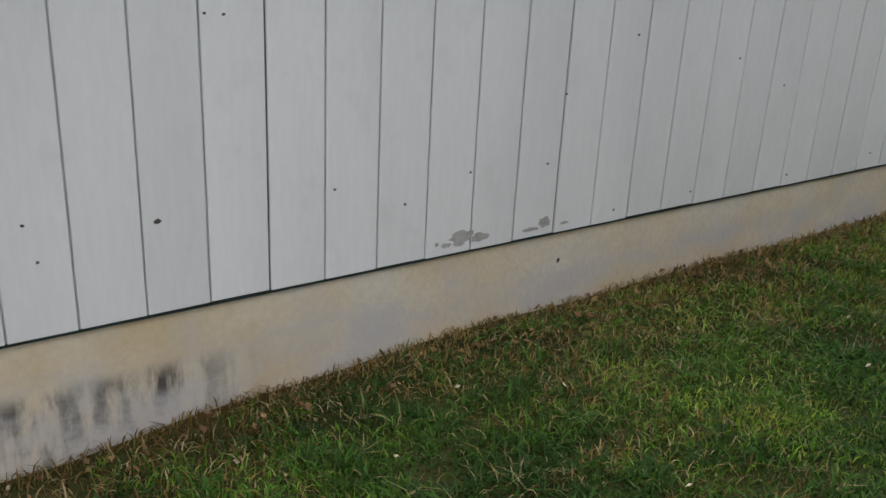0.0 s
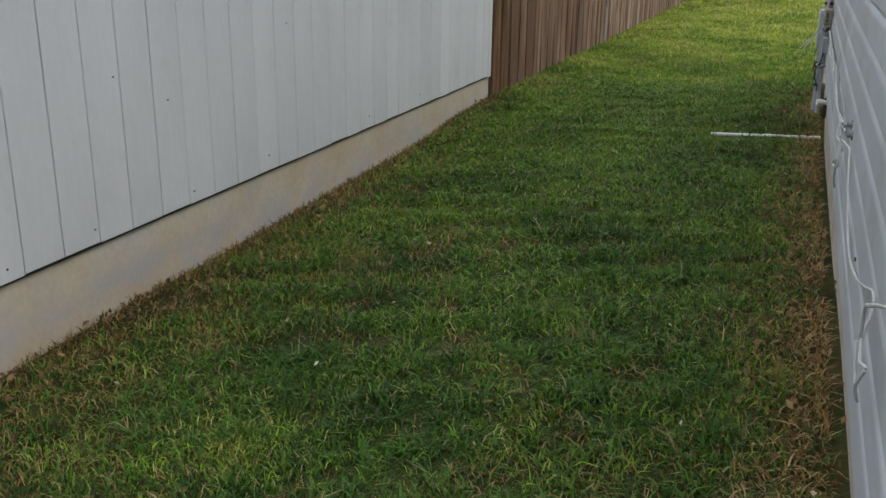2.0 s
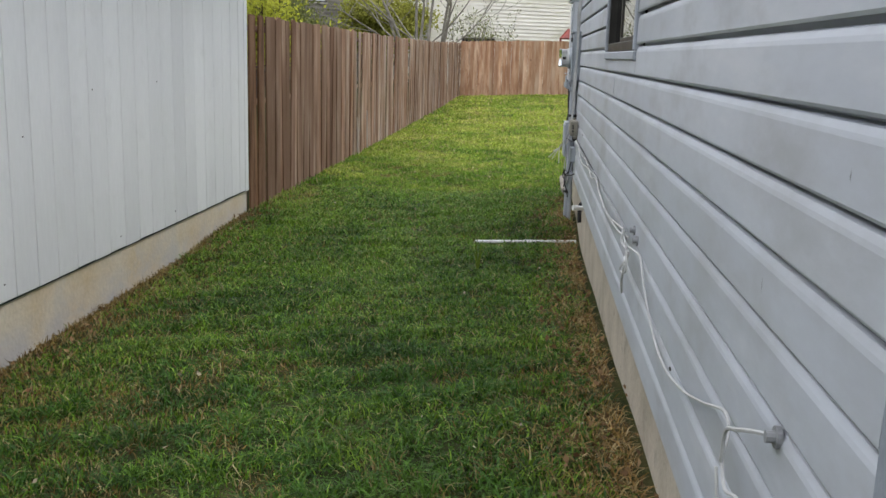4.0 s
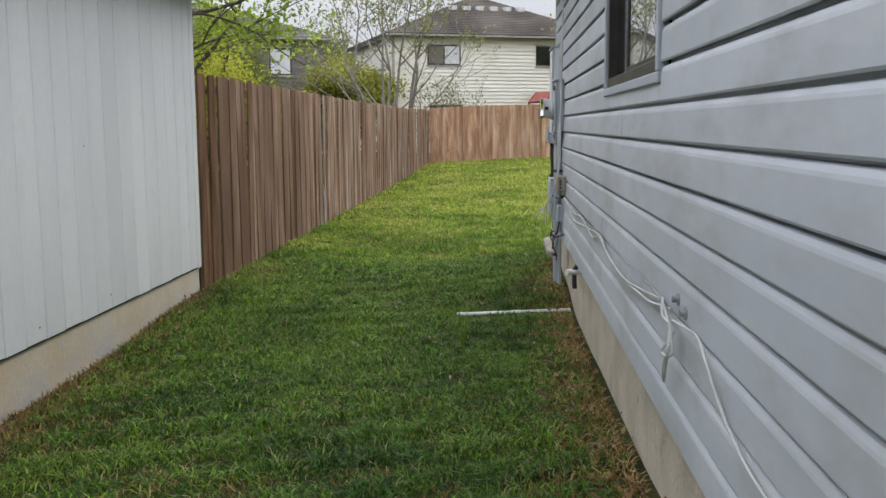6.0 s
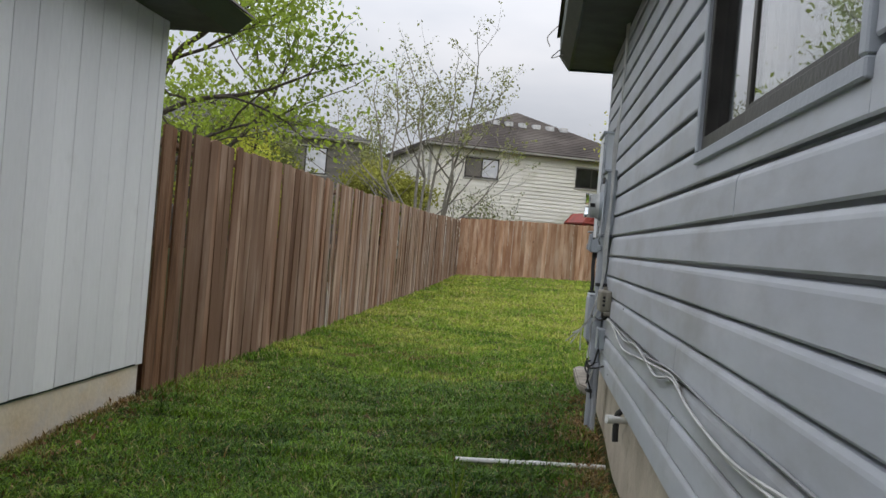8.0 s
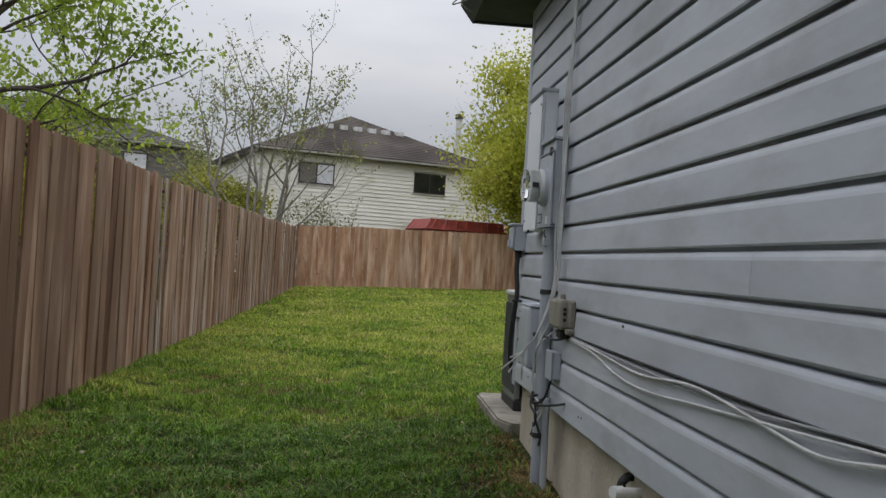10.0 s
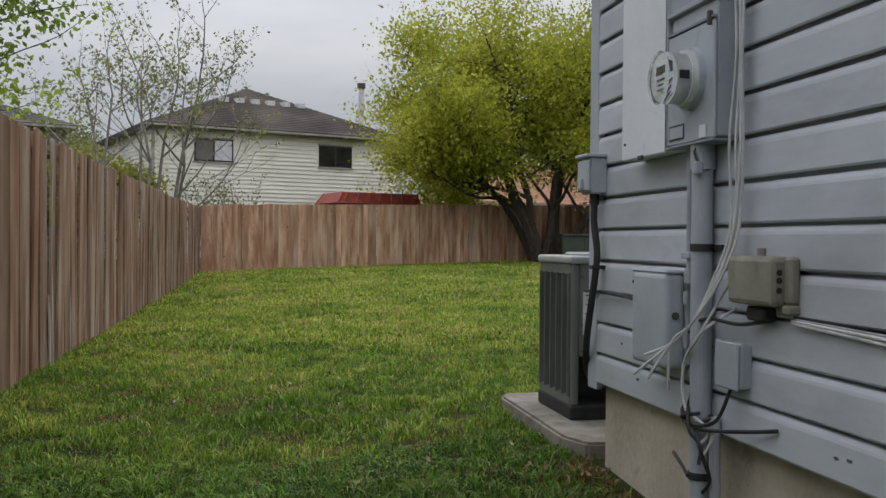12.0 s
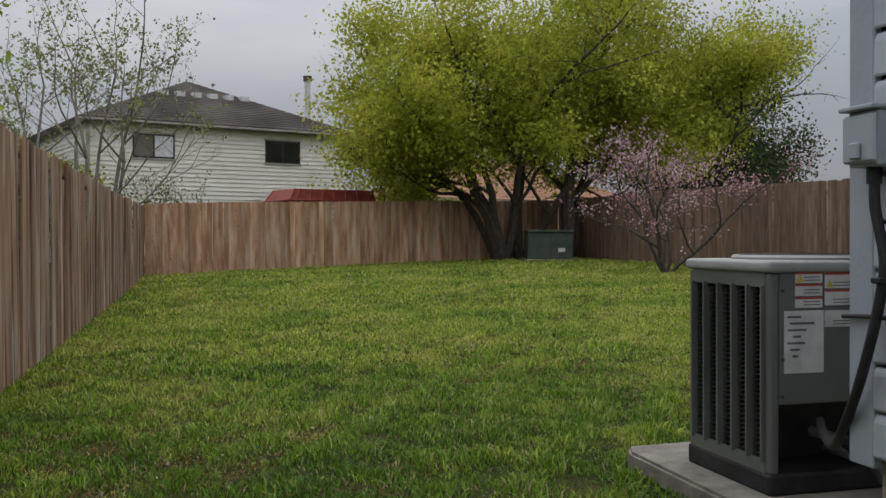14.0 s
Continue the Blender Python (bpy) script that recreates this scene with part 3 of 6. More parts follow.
def make_window():
    y0, y1, z0, z1 = WIN
    w = part("window", boxed(0.052, 0.075, y0 + 0.02, y1 - 0.02, z0 + 0.02, z0 + 0.035), M_BRONZE, HOUSE, "bronze-framed sliding window")
    c = 0.036
    part("casing", boxed(-0.034, 0.004, y0 - c, y1 + c, z0 - c, z0, 0.004), M_TRIMG, w, "grey window casing")
    part("casing", boxed(-0.034, 0.004, y0 - c, y1 + c, z1, z1 + c, 0.004), M_TRIMG, w)
    part("casing", boxed(-0.034, 0.004, y0 - c, y0, z0 + 0.001, z1 - 0.001, 0.004), M_TRIMG, w)
    part("casing", boxed(-0.034, 0.004, y1, y1 + c, z0 + 0.001, z1 - 0.001, 0.004), M_TRIMG, w)
    f = 0.045
    for a, b, c0, c1 in ((y0 + 0.001, y1 - 0.001, z0 + 0.001, z0 + f), (y0 + 0.001, y1 - 0.001, z1 - f, z1 - 0.001), (y0 + 0.001, y0 + 0.035, z0 + f, z1 - f), (y1 - 0.04, y1 - 0.001, z0 + f, z1 - f)):
        part("frame", boxed(-0.020, 0.05, a, b, c0, c1, 0.003), M_BRONZE, w)
    ym = -4.55
    part("meeting_rail", boxed(-0.002, 0.03, ym - 0.02, ym + 0.02, z0 + f, z1 - f, 0.003), M_BRONZE, w)
    part("sash_rail", boxed(-0.004, 0.024, y0 + 0.035, ym, z0 + f, z0 + f + 0.022, 0.002), M_BRONZE, w)
    for a, b, x in ((y0 + 0.03, ym, 0.004), (ym, y1 - 0.035, 0.016)):
        p = part("pane", boxed(x, x + 0.004, a, b, z0 + f, z1 - f), M_GLASS, w, "clear window pane")
        p.visible_shadow = False
    # a drawn curtain inside, added pale and close to brighten panes like reflected sky
    bm = bmesh.new()
    n = 60
    top = [bm.verts.new((0.13 + 0.025 * math.sin(i * 1.35), y0 - 0.1 + (y1 - y0 + 0.2) * i / n, z1 + 0.05)) for i in range(n + 1)]
    low = [bm.verts.new((v.co.x + 0.006 * math.sin(i), v.co.y, z0 - 0.3)) for i, v in enumerate(top)]
    for i in range(n):
        bm.faces.new((top[i], top[i + 1], low[i + 1], low[i]))
    bmesh.ops.solidify(bm, geom=bm.faces, thickness=0.003)
    tagged(part("curtain", bm, M_ROOM, None), "plain beige curtain added inside a window to brighten its panes like reflected sky", "curtain")


make_window()

SX = -0.022  # face of the siding


def screw_heads(parent, x, pts, r=0.005):
    for y, z in pts:
        part("screw", rod(bmesh.new(), (x - 0.003, y, z), (x + 0.002, y, z), r, n=8), M_DARKPAINT, parent)


def make_breaker_panel():
    t = base("breaker_panel", (SX, -0.645, 1.355), "tall pale grey enamelled breaker panel on the siding", "electrical panel")
    part("case", boxed(-0.085, SX + 0.004, -0.818, -0.472, 1.36, 2.035, 0.004), M_BOX_L, t)
    part("cover", boxed(-0.098, -0.0855, -0.823, -0.467, 1.354, 2.02, 0.005), M_BOX_L, t)
    part("rain_lip", boxed(-0.108, SX + 0.004, -0.827, -0.463, 2.031, 2.047, 0.003), M_BOX, t)
    part("latch", boxed(-0.105, -0.0975, -0.655, -0.62, 1.348, 1.362, 0.002), M_DARKPAINT, t)
    part("cover_seam", boxed(-0.0995, -0.0975, -0.8232, -0.8195, 1.356, 2.018), M_POST, t)
    screw_heads(t, -0.099, ((-0.50, 1.97), (-0.79, 1.97), (-0.50, 1.41)))


def make_meter_box():
    t = base("meter_box", (SX, -0.98, 1.37), "grey enamelled meter box with a round glass meter", "meter box")
    part("case", boxed(-0.082, SX + 0.004, -1.122, -0.832, 1.374, 1.76, 0.005), M_BOX, t)
    part("cover", boxed(-0.094, -0.0825, -1.125, -0.829, 1.37, 1.70, 0.004), M_BOX, t)
    part("top_flange", boxed(-0.098, SX + 0.004, -1.129, -0.825, 1.76, 1.775, 0.003), M_BOX, t)
    part("cover_lip", boxed(-0.097, -0.0835, -1.124, -0.83, 1.703, 1.712, 0.002), M_POST, t)
    part("sticker", boxed(-0.0965, -0.0945, -0.945, -0.845, 1.385, 1.43), M_DARKPAINT, t)
    part("sticker", boxed(-0.0975, -0.0967, -0.94, -0.85, 1.390, 1.424), M_BOX, t)
    part("seal_tag", boxed(-0.0975, -0.0945, -1.085, -1.045, 1.376, 1.412), M_BOX_L, t, "white seal tag")
    part("hasp", boxed(-0.105, -0.09, -1.112, -1.098, 1.685, 1.725, 0.003), M_DARKPAINT, t)
    part("seal_wire", tube(bmesh.new(), [(-0.08, -1.0, 1.362), (-0.095, -1.01, 1.34), (-0.085, -1.015, 1.31)], 0.004, n=5), M_DARKPAINT, t)
    part("padlock", boxed(-0.098, -0.074, -1.028, -1.004, 1.275, 1.312, 0.004), M_BOX, t)
    # dark strip along the underside, shade below the case put into colour
    part("shade_strip", boxed(-0.096, SX + 0.004, -1.124, -0.83, 1.362, 1.3695, 0.002), M_POST, t)
    c = (-0.99, 1.552)
    part("socket_ring", rod(bmesh.new(), (-0.112, *c), (-0.09, *c), 0.088, 0.092, n=40), M_BOX, t, "grey socket ring")
    meter = part("meter", rod(bmesh.new(), (-0.172, *c), (-0.111, *c), 0.070, n=36), M_LABEL, t, "white meter body")
    part("meter_flange", rod(bmesh.new(), (-0.128, *c), (-0.112, *c), 0.081, n=36), M_LABEL, t)
    p = part("glass_cover", rod(bmesh.new(), (-0.198, *c), (-0.1285, *c), 0.0765, 0.073, n=40), M_METERGLASS, t, "round clear glass cover")
    p.visible_shadow = False
    part("dial_plate", boxed(-0.1755, -0.1725, c[0] - 0.044, c[0] + 0.044, c[1] - 0.044, c[1] + 0.048), M_BOX_L, meter)
    part("display", boxed(-0.178, -0.1758, c[0] - 0.030, c[0] + 0.030, c[1] + 0.012, c[1] + 0.034), M_DARKPAINT, meter)
    for k, wd in ((-0.005, 0.055), (-0.020, 0.040), (-0.034, 0.046)):
        part("print_bar", boxed(-0.178, -0.1758, c[0] - wd / 2, c[0] + wd / 2, c[1] + k - 0.003, c[1] + k + 0.003), M_INK, meter)
    part("side_label", boxed(-0.168, -0.138, c[0] - 0.0775, c[0] - 0.0745, c[1] - 0.012, c[1] + 0.012), M_BLACK, meter)


def make_conduits():
    t = base("service_conduit", (-0.055, -0.99, 0.2), "grey PVC service conduit rising from the ground", "conduit")
    part("pipe", rod(bmesh.new(), (-0.056, -0.99, 0.12), (-0.056, -0.988, 1.365), 0.031, n=24), M_PIPE, t, smooth=False)
    part("coupling", rod(bmesh.new(), (-0.056, -0.99, 1.29), (-0.056, -0.99, 1.37), 0.036, n=24), M_PIPE, t)
    for z in (1.064, 0.40):
        bm = rod(bmesh.new(), (-0.056, -0.99, z - 0.011), (-0.056, -0.99, z + 0.011), 0.0345, n=24)
        part("strap", bm, M_BLACK, t, "black pipe strap")
    part("strap_ear", boxed(-0.035, SX + 0.003, -1.06, -0.92, 1.055, 1.073, 0.002), M_BLACK, t)
    t = base("ground_conduit", (-0.04, -1.055, 0.2), "slim grey conduit beside the service conduit", "conduit")
    part("pipe", rod(bmesh.new(), (-0.04, -1.06, 0.12), (-0.042, -1.05, 0.58), 0.016, n=16), M_PIPE, t)
    t = base("panel_conduit", (-0.04, -0.845, 1.0), "slim grey conduit between two boxes on the siding", "conduit")
    part("pipe", rod(bmesh.new(), (-0.042, -0.885, 0.96), (-0.042, -0.885, 1.365), 0.0125, n=16), M_PIPE, t)
    part("bracket", boxed(-0.06, SX + 0.003, -0.915, -0.855, 1.03, 1.05, 0.003), M_PIPE, t)
    part("fitting", rod(bmesh.new(), (-0.042, -0.885, 0.955), (-0.042, -0.885, 1.0), 0.019, n=12), M_PIPE, t)
    t = base("copper_ground_wire", (-0.03, -0.97, 1.0), "thin green-grey ground wire on the siding", "wire")
    part("wire", tube(bmesh.new(), curve_pts([(-0.03, -0.955, 1.30), (-0.034, -0.962, 1.15), (-0.03, -0.955, 1.0), (-0.035, -0.965, 0.80), (-0.035, -1.0, 0.6), (-0.03, -1.02, 0.3), (-0.03, -1.02, 0.18)]), 0.004), M_CABLE_G, t)


def make_phone_box():
    t = base("phone_box", (SX, -0.74, 0.69), "rounded grey plastic telephone box on the siding", "utility box")
    part("back", boxed(-0.045, SX + 0.004, -0.868, -0.615, 0.70, 1.0, 0.006), M_BOX, t)
    part("lid", boxed(-0.115, -0.0455, -0.865, -0.605, 0.69, 0.985, 0.018, seg=3), M_BOX, t, smooth=False)
    part("rain_hood", boxed(-0.112, -0.030, -0.868, -0.602, 0.983, 0.994, 0.004), M_BOX, t)
    for z in (0.78, 0.91):
        part("hinge", rod(bmesh.new(), (-0.05, -0.876, z - 0.02), (-0.05, -0.876, z + 0.02), 0.009, n=10), M_BOX, t)
    part("lock", rod(bmesh.new(), (-0.08, -0.872, 0.855), (-0.08, -0.863, 0.855), 0.011, n=12), M_DARKPAINT, t)
    part("screw", rod(bmesh.new(), (-0.118, -0.625, 0.95), (-0.112, -0.625, 0.95), 0.005, n=8), M_DARKPAINT, t)


def make_disconnect():
    t = base("disconnect_box", (SX, -0.075, 1.26), "small blue-grey disconnect box at the house corner", "electrical box")
    part("case", boxed(-0.085, SX + 0.004, -0.130, -0.022, 1.263, 1.402, 0.005), M_BOX, t)
    part("lid", boxed(-0.10, -0.0855, -0.134, -0.016, 1.272, 1.392, 0.006), M_BOX, t)
    part("rain_lip", boxed(-0.108, SX + 0.004, -0.138, -0.012, 1.402, 1.414, 0.003), M_BOX, t)
    part("pull_tab", boxed(-0.112, -0.0995, -0.090, -0.056, 1.282, 1.322, 0.003), M_BOX, t)
    t = base("conduit_whip", (-0.04, -0.07, 0.7), "black flexible conduit hanging from the disconnect box", "conduit")
    pts = curve_pts([(-0.05, -0.075, 1.263), (-0.055, -0.085, 1.16), (-0.05, -0.11, 1.04), (-0.055, -0.105, 0.95), (-0.06, -0.075, 0.83), (-0.055, -0.02, 0.70), (-0.02, 0.08, 0.58), (0.06, 0.22, 0.50), (0.18, 0.42, 0.48), (0.26, 0.55, 0.50)], 8)
    part("hose", tube(bmesh.new(), pts, 0.0135, n=10), M_BLACK, t)
    part("fitting", rod(bmesh.new(), (-0.05, -0.075, 1.222), (-0.05, -0.075, 1.266), 0.019, n=12), M_BLACK, t)
    part("clamp", boxed(-0.075, SX + 0.004, -0.125, -0.09, 0.975, 0.99, 0.003), M_BLACK, t)
    t = base("refrigerant_line", (-0.03, -0.3, 0.85), "dark insulated line across the siding", "pipe")
    part("line", tube(bmesh.new(), curve_pts([(-0.035, -0.615, 0.872), (-0.034, -0.45, 0.88), (-0.036, -0.2, 0.888), (-0.036, -0.04, 0.888), (-0.035, 0.06, 0.882)]), 0.006, n=8), M_BLACK, t)


def make_cable_box():
    t = base("cable_box", (SX, -1.31, 0.9), "dirty beige plastic cable box on the siding", "utility box")
    part("body", boxed(-0.085, SX + 0.004, -1.415, -1.19, 0.918, 1.045, 0.014, seg=2), M_BEIGE, t)
    part("flange", boxed(-0.05, SX + 0.003, -1.445, -1.41, 0.925, 1.045, 0.008), M_BEIGE, t)
    part("foot", boxed(-0.06, SX + 0.003, -1.45, -1.42, 0.90, 0.925, 0.006), M_BEIGE, t)
    for y, z in ((-1.417, 1.005), (-1.417, 0.985), (-1.417, 0.96)):
        part("knockout", rod(bmesh.new(), (-0.062, y, z), (-0.062, y + 0.004, z), 0.008, n=10), M_BLACK, t)
    part("boss", rod(bmesh.new(), (-0.05, -1.31, 1.04), (-0.05, -1.31, 1.065), 0.012, n=10), M_BEIGE, t)
    part("gland", boxed(-0.06, SX + 0.003, -1.34, -1.25, 0.875, 0.912, 0.006), M_BLACK, t)
    t = base("junction_box", (SX, -1.16, 0.68), "small grey junction box on the siding", "utility box")
    part("body", boxed(-0.058, SX + 0.004, -1.218, -1.098, 0.682, 0.806, 0.008, seg=2), M_BOX, t)
    part("lid", boxed(-0.068, -0.0585, -1.221, -1.095, 0.679, 0.809, 0.004), M_BOX, t)


def cable(name, ctrl, r, material, label, steps=6, category="cable"):
    t = base(name, ctrl[0], label, category)
    part("strand", tube(bmesh.new(), curve_pts(ctrl, steps), r, n=6), material, t)
    return t


def make_cables():
    rng = random.Random(8)
    # the bundle that comes down the wall beside the meter box, with loose ends
    ends = ((-0.20, -0.92, 0.745), (-0.24, -0.93, 0.690), (-0.21, -0.96, 0.68), (-0.15, -0.97, 0.645))
    for i, e in enumerate(ends):
        o = 0.013 * i
        c = [(-0.035 - 0.3 * o, -1.215 + o, 2.66), (-0.042, -1.205 + o, 2.2), (-0.045 - 0.5 * o, -1.205 + 0.7 * o, 1.9), (-0.05 - 0.012 * math.sin(3 * i), -1.20 + 0.6 * o, 1.6), (-0.052 - 0.5 * o, -1.212 + 0.8 * o + 0.010 * math.sin(5 * i), 1.35), (-0.055 - 0.01 * (i % 2), -1.20 + 0.7 * o, 1.12), (-0.085, -1.15 + o, 0.97), (-0.115, -1.05, 0.85), (-0.15, -0.99, 0.785), e]
        cable("loose_cable", c, 0.0043, M_CABLE, "grey-white cable hanging loose down the siding")
    for i in range(2):
        c = [(-0.045, -1.17, 1.0 - 0.1 * i), (-0.10, -1.07, 0.82), (-0.09, -0.95, 0.72), (-0.10, -0.98, 0.60), (-0.07, -1.06 - 0.03 * i, 0.54), (-0.09, -1.05, 0.50 - 0.05 * i)]
        cable("loose_cable", c, 0.0045, M_CABLE, "grey-white cable looped round the service conduit")
    for c in ([(-0.03, -1.33, 0.88), (-0.06, -1.22, 0.86), (-0.08, -1.10, 0.865), (-0.07, -1.0, 0.85), (-0.06, -0.92, 0.81)],
              [(-0.05, -1.16, 0.68), (-0.07, -1.11, 0.58), (-0.1, -1.02, 0.555), (-0.08, -0.94, 0.56), (-0.05, -0.92, 0.63), (-0.07, -0.98, 0.71)],
              [(-0.09, -1.02, 0.56), (-0.095, -1.07, 0.49), (-0.07, -1.08, 0.41), (-0.06, -1.01, 0.35)],
              [(-0.03, -1.36, 0.60), (-0.05, -1.24, 0.575), (-0.085, -1.08, 0.55), (-0.10, -0.99, 0.555), (-0.08, -0.92, 0.575), (-0.05, -0.87, 0.585)],
              [(-0.085, -1.04, 0.59), (-0.105, -0.98, 0.575), (-0.08, -0.93, 0.56), (-0.04, -0.96, 0.565), (-0.05, -1.05, 0.58), (-0.095, -1.02, 0.55)],
              [(-0.10, -1.0, 0.60), (-0.11, -1.03, 0.54), (-0.09, -1.06, 0.50), (-0.10, -1.07, 0.45)],
              [(-0.05, -0.80, 0.425), (-0.07, -0.90, 0.41), (-0.095, -0.99, 0.40)]):
        cable("black_wire", c, 0.0055, M_BLACK, "black wire tied round the service conduit", category="wire")
    # long runs along the siding
    runs = (
        [(-0.035, -1.43, 0.885), (-0.03, -1.9, 0.872), (-0.03, -2.4, 0.855), (-0.036, -2.9, 0.885), (-0.034, -3.3, 0.862), (-0.035, -3.6, 0.845), (-0.036, -3.96, 0.885), (-0.035, -4.3, 0.848), (-0.036, -4.84, 0.828), (-0.036, -5.25, 0.845), (-0.04, -5.5, 0.862), (-0.04, -5.72, 0.890), (-0.045, -5.90, 0.915)],
        [(-0.036, -1.43, 0.88), (-0.03, -1.8, 0.862), (-0.03, -2.15, 0.82), (-0.034, -2.5, 0.815), (-0.03, -2.95, 0.84), (-0.036, -3.5, 0.872), (-0.034, -3.97, 0.895), (-0.036, -4.2, 0.858), (-0.036, -4.5, 0.838), (-0.038, -4.9, 0.835), (-0.036, -5.3, 0.865), (-0.045, -5.7, 0.91)],
        [(-0.03, -1.43, 0.89), (-0.028, -2.2, 0.875), (-0.03, -3.1, 0.872), (-0.03, -3.9, 0.905), (-0.032, -4.6, 0.898), (-0.03, -5.2, 0.903), (-0.04, -5.75, 0.912)])
    for i, c in enumerate(runs):
        cable("wall_cable", c, 0.0046 - 0.0004 * i, M_CABLE if i < 2 else M_CABLE_G, "grey-white cable sagging along the lap siding")
    for c in ([(-0.028, -1.43, 0.895), (-0.027, -2.3, 0.893), (-0.027, -3.4, 0.893), (-0.027, -4.4, 0.896)],):
        cable("wall_cable", c, 0.004, M_BLACK, "thin black cable along the lap siding")
    # knot, hanging loop and clips
    cable("wall_cable", [(-0.045, -5.76, 0.895), (-0.06, -5.88, 0.92), (-0.055, -5.96, 0.85), (-0.06, -5.90, 0.76), (-0.05, -5.85, 0.695), (-0.06, -5.93, 0.76), (-0.062, -5.98, 0.83), (-0.05, -5.92, 0.89)], 0.0040, M_CABLE, "grey-white cable knotted and hanging in a loop", 8)
    cable("wall_cable", [(-0.06, -5.86, 0.94), (-0.07, -5.92, 0.90), (-0.05, -5.98, 0.87), (-0.07, -5.92, 0.80), (-0.055, -5.99, 0.81), (-0.06, -5.96, 0.91)], 0.0042, M_CABLE, "grey-white cable knotted at a wall clip", 8)
    cable("wall_cable", [(-0.055, -5.99, 0.90), (-0.04, -6.12, 0.905), (-0.038, -6.22, 0.91), (-0.04, -6.31, 0.885), (-0.038, -6.42, 0.83), (-0.036, -6.55, 0.785), (-0.036, -6.72, 0.755), (-0.036, -6.92, 0.752), (-0.036, -7.18, 0.79), (-0.036, -7.42, 0.85), (-0.038, -7.64, 0.915),
                         (-0.04, -7.69, 0.89), (-0.05, -7.71, 0.85), (-0.055, -7.77, 0.82), (-0.05, -7.84, 0.835), (-0.06, -7.82, 0.79), (-0.05, -7.79, 0.745), (-0.055, -7.73, 0.77), (-0.06, -7.71, 0.835)], 0.0036, M_CABLE, "grey-white cable swinging down to a twisted end")
    cable("wall_cable", [(-0.022, -7.94, 0.99), (-0.05, -7.91, 0.985), (-0.06, -7.83, 0.955), (-0.058, -7.75, 0.92), (-0.055, -7.72, 0.85)], 0.0040, M_CABLE, "grey-white cable coming out of the siding")
    for y, z in ((-5.90, 0.943), (-6.01, 0.925), (-7.94, 0.99)):
        t = base("cable_clip", (SX, y, z), "small grey round cable grommet on the siding", "cable clip", "grommets on the siding")
        part("flange", rod(bmesh.new(), (SX - 0.006, y, z), (SX + 0.003, y, z), 0.018, n=14), M_CABLE_G, t)
        part("nub", rod(bmesh.new(), (SX - 0.02, y, z), (SX - 0.005, y, z), 0.010, n=10), M_CABLE_G, t)


def make_drain():
    t = base("drain_stub", (0.0, -2.3, 0.45), "white PVC drain stub out of the footing", "pipe")
    part("stub", rod(bmesh.new(), (0.05, -2.29, 0.455), (-0.055, -2.325, 0.4615), 0.017, n=16), M_PVC, t)
    part("cap", rod(bmesh.new(), (-0.04, -2.32, 0.461), (-0.075, -2.332, 0.462), 0.0215, n=16), M_PVC, t)
    t = base("drain_hose", (0.0, -2.17, 0.3), "black drain elbow turning down to the ground", "pipe")
    part("elbow", tube(bmesh.new(), curve_pts([(0.05, -2.2, 0.485), (0.015, -2.205, 0.488), (-0.008, -2.21, 0.47), (-0.014, -2.213, 0.43), (-0.014, -2.216, 0.38), (-0.012, -2.218, 0.335)]), 0.0155, n=12), M_BLACK, t)
    t = base("lawn_pipe", (-0.4, -1.75, 0.1), "white PVC pipe lying on the lawn", "pipe")
    part("pipe", rod(bmesh.new(), (-0.82, -1.795, 0.066), (0.0, -1.705, 0.086), 0.0150, n=14), M_PVC, t)
    part("coupling", rod(bmesh.new(), (-0.42, -1.751, 0.0758), (-0.36, -1.7445, 0.0772), 0.017, n=14), M_PVC, t)


make_breaker_panel()
make_meter_box()
make_conduits()
make_phone_box()
make_disconnect()
make_cable_box()
make_cables()
make_drain()

# ---- air conditioner on its slab ----
M_AC = mat("ac_enamel", [(0.115, 0.123, 0.11), (0.155, 0.163, 0.15)], 3, 0.45, fine=0.06, bump=0.04, stain=((0.12, 0.125, 0.115), 8, 0.58, 0.8))
M_AC_TOP = mat("ac_lid", [(0.30, 0.31, 0.29), (0.38, 0.39, 0.37)], 5, 0.5, fine=0.1)
# slats far darker than the case: shade inside the slots put into their colour
M_SLAT_SHADE = mat("slat_enamel_shaded", [(0.035, 0.038, 0.034), (0.055, 0.058, 0.052)], 6, 0.5, fine=0.1)
M_COIL = mat("dark_coil", [(0.01, 0.01, 0.01), (0.03, 0.03, 0.03)], 40, 0.7)


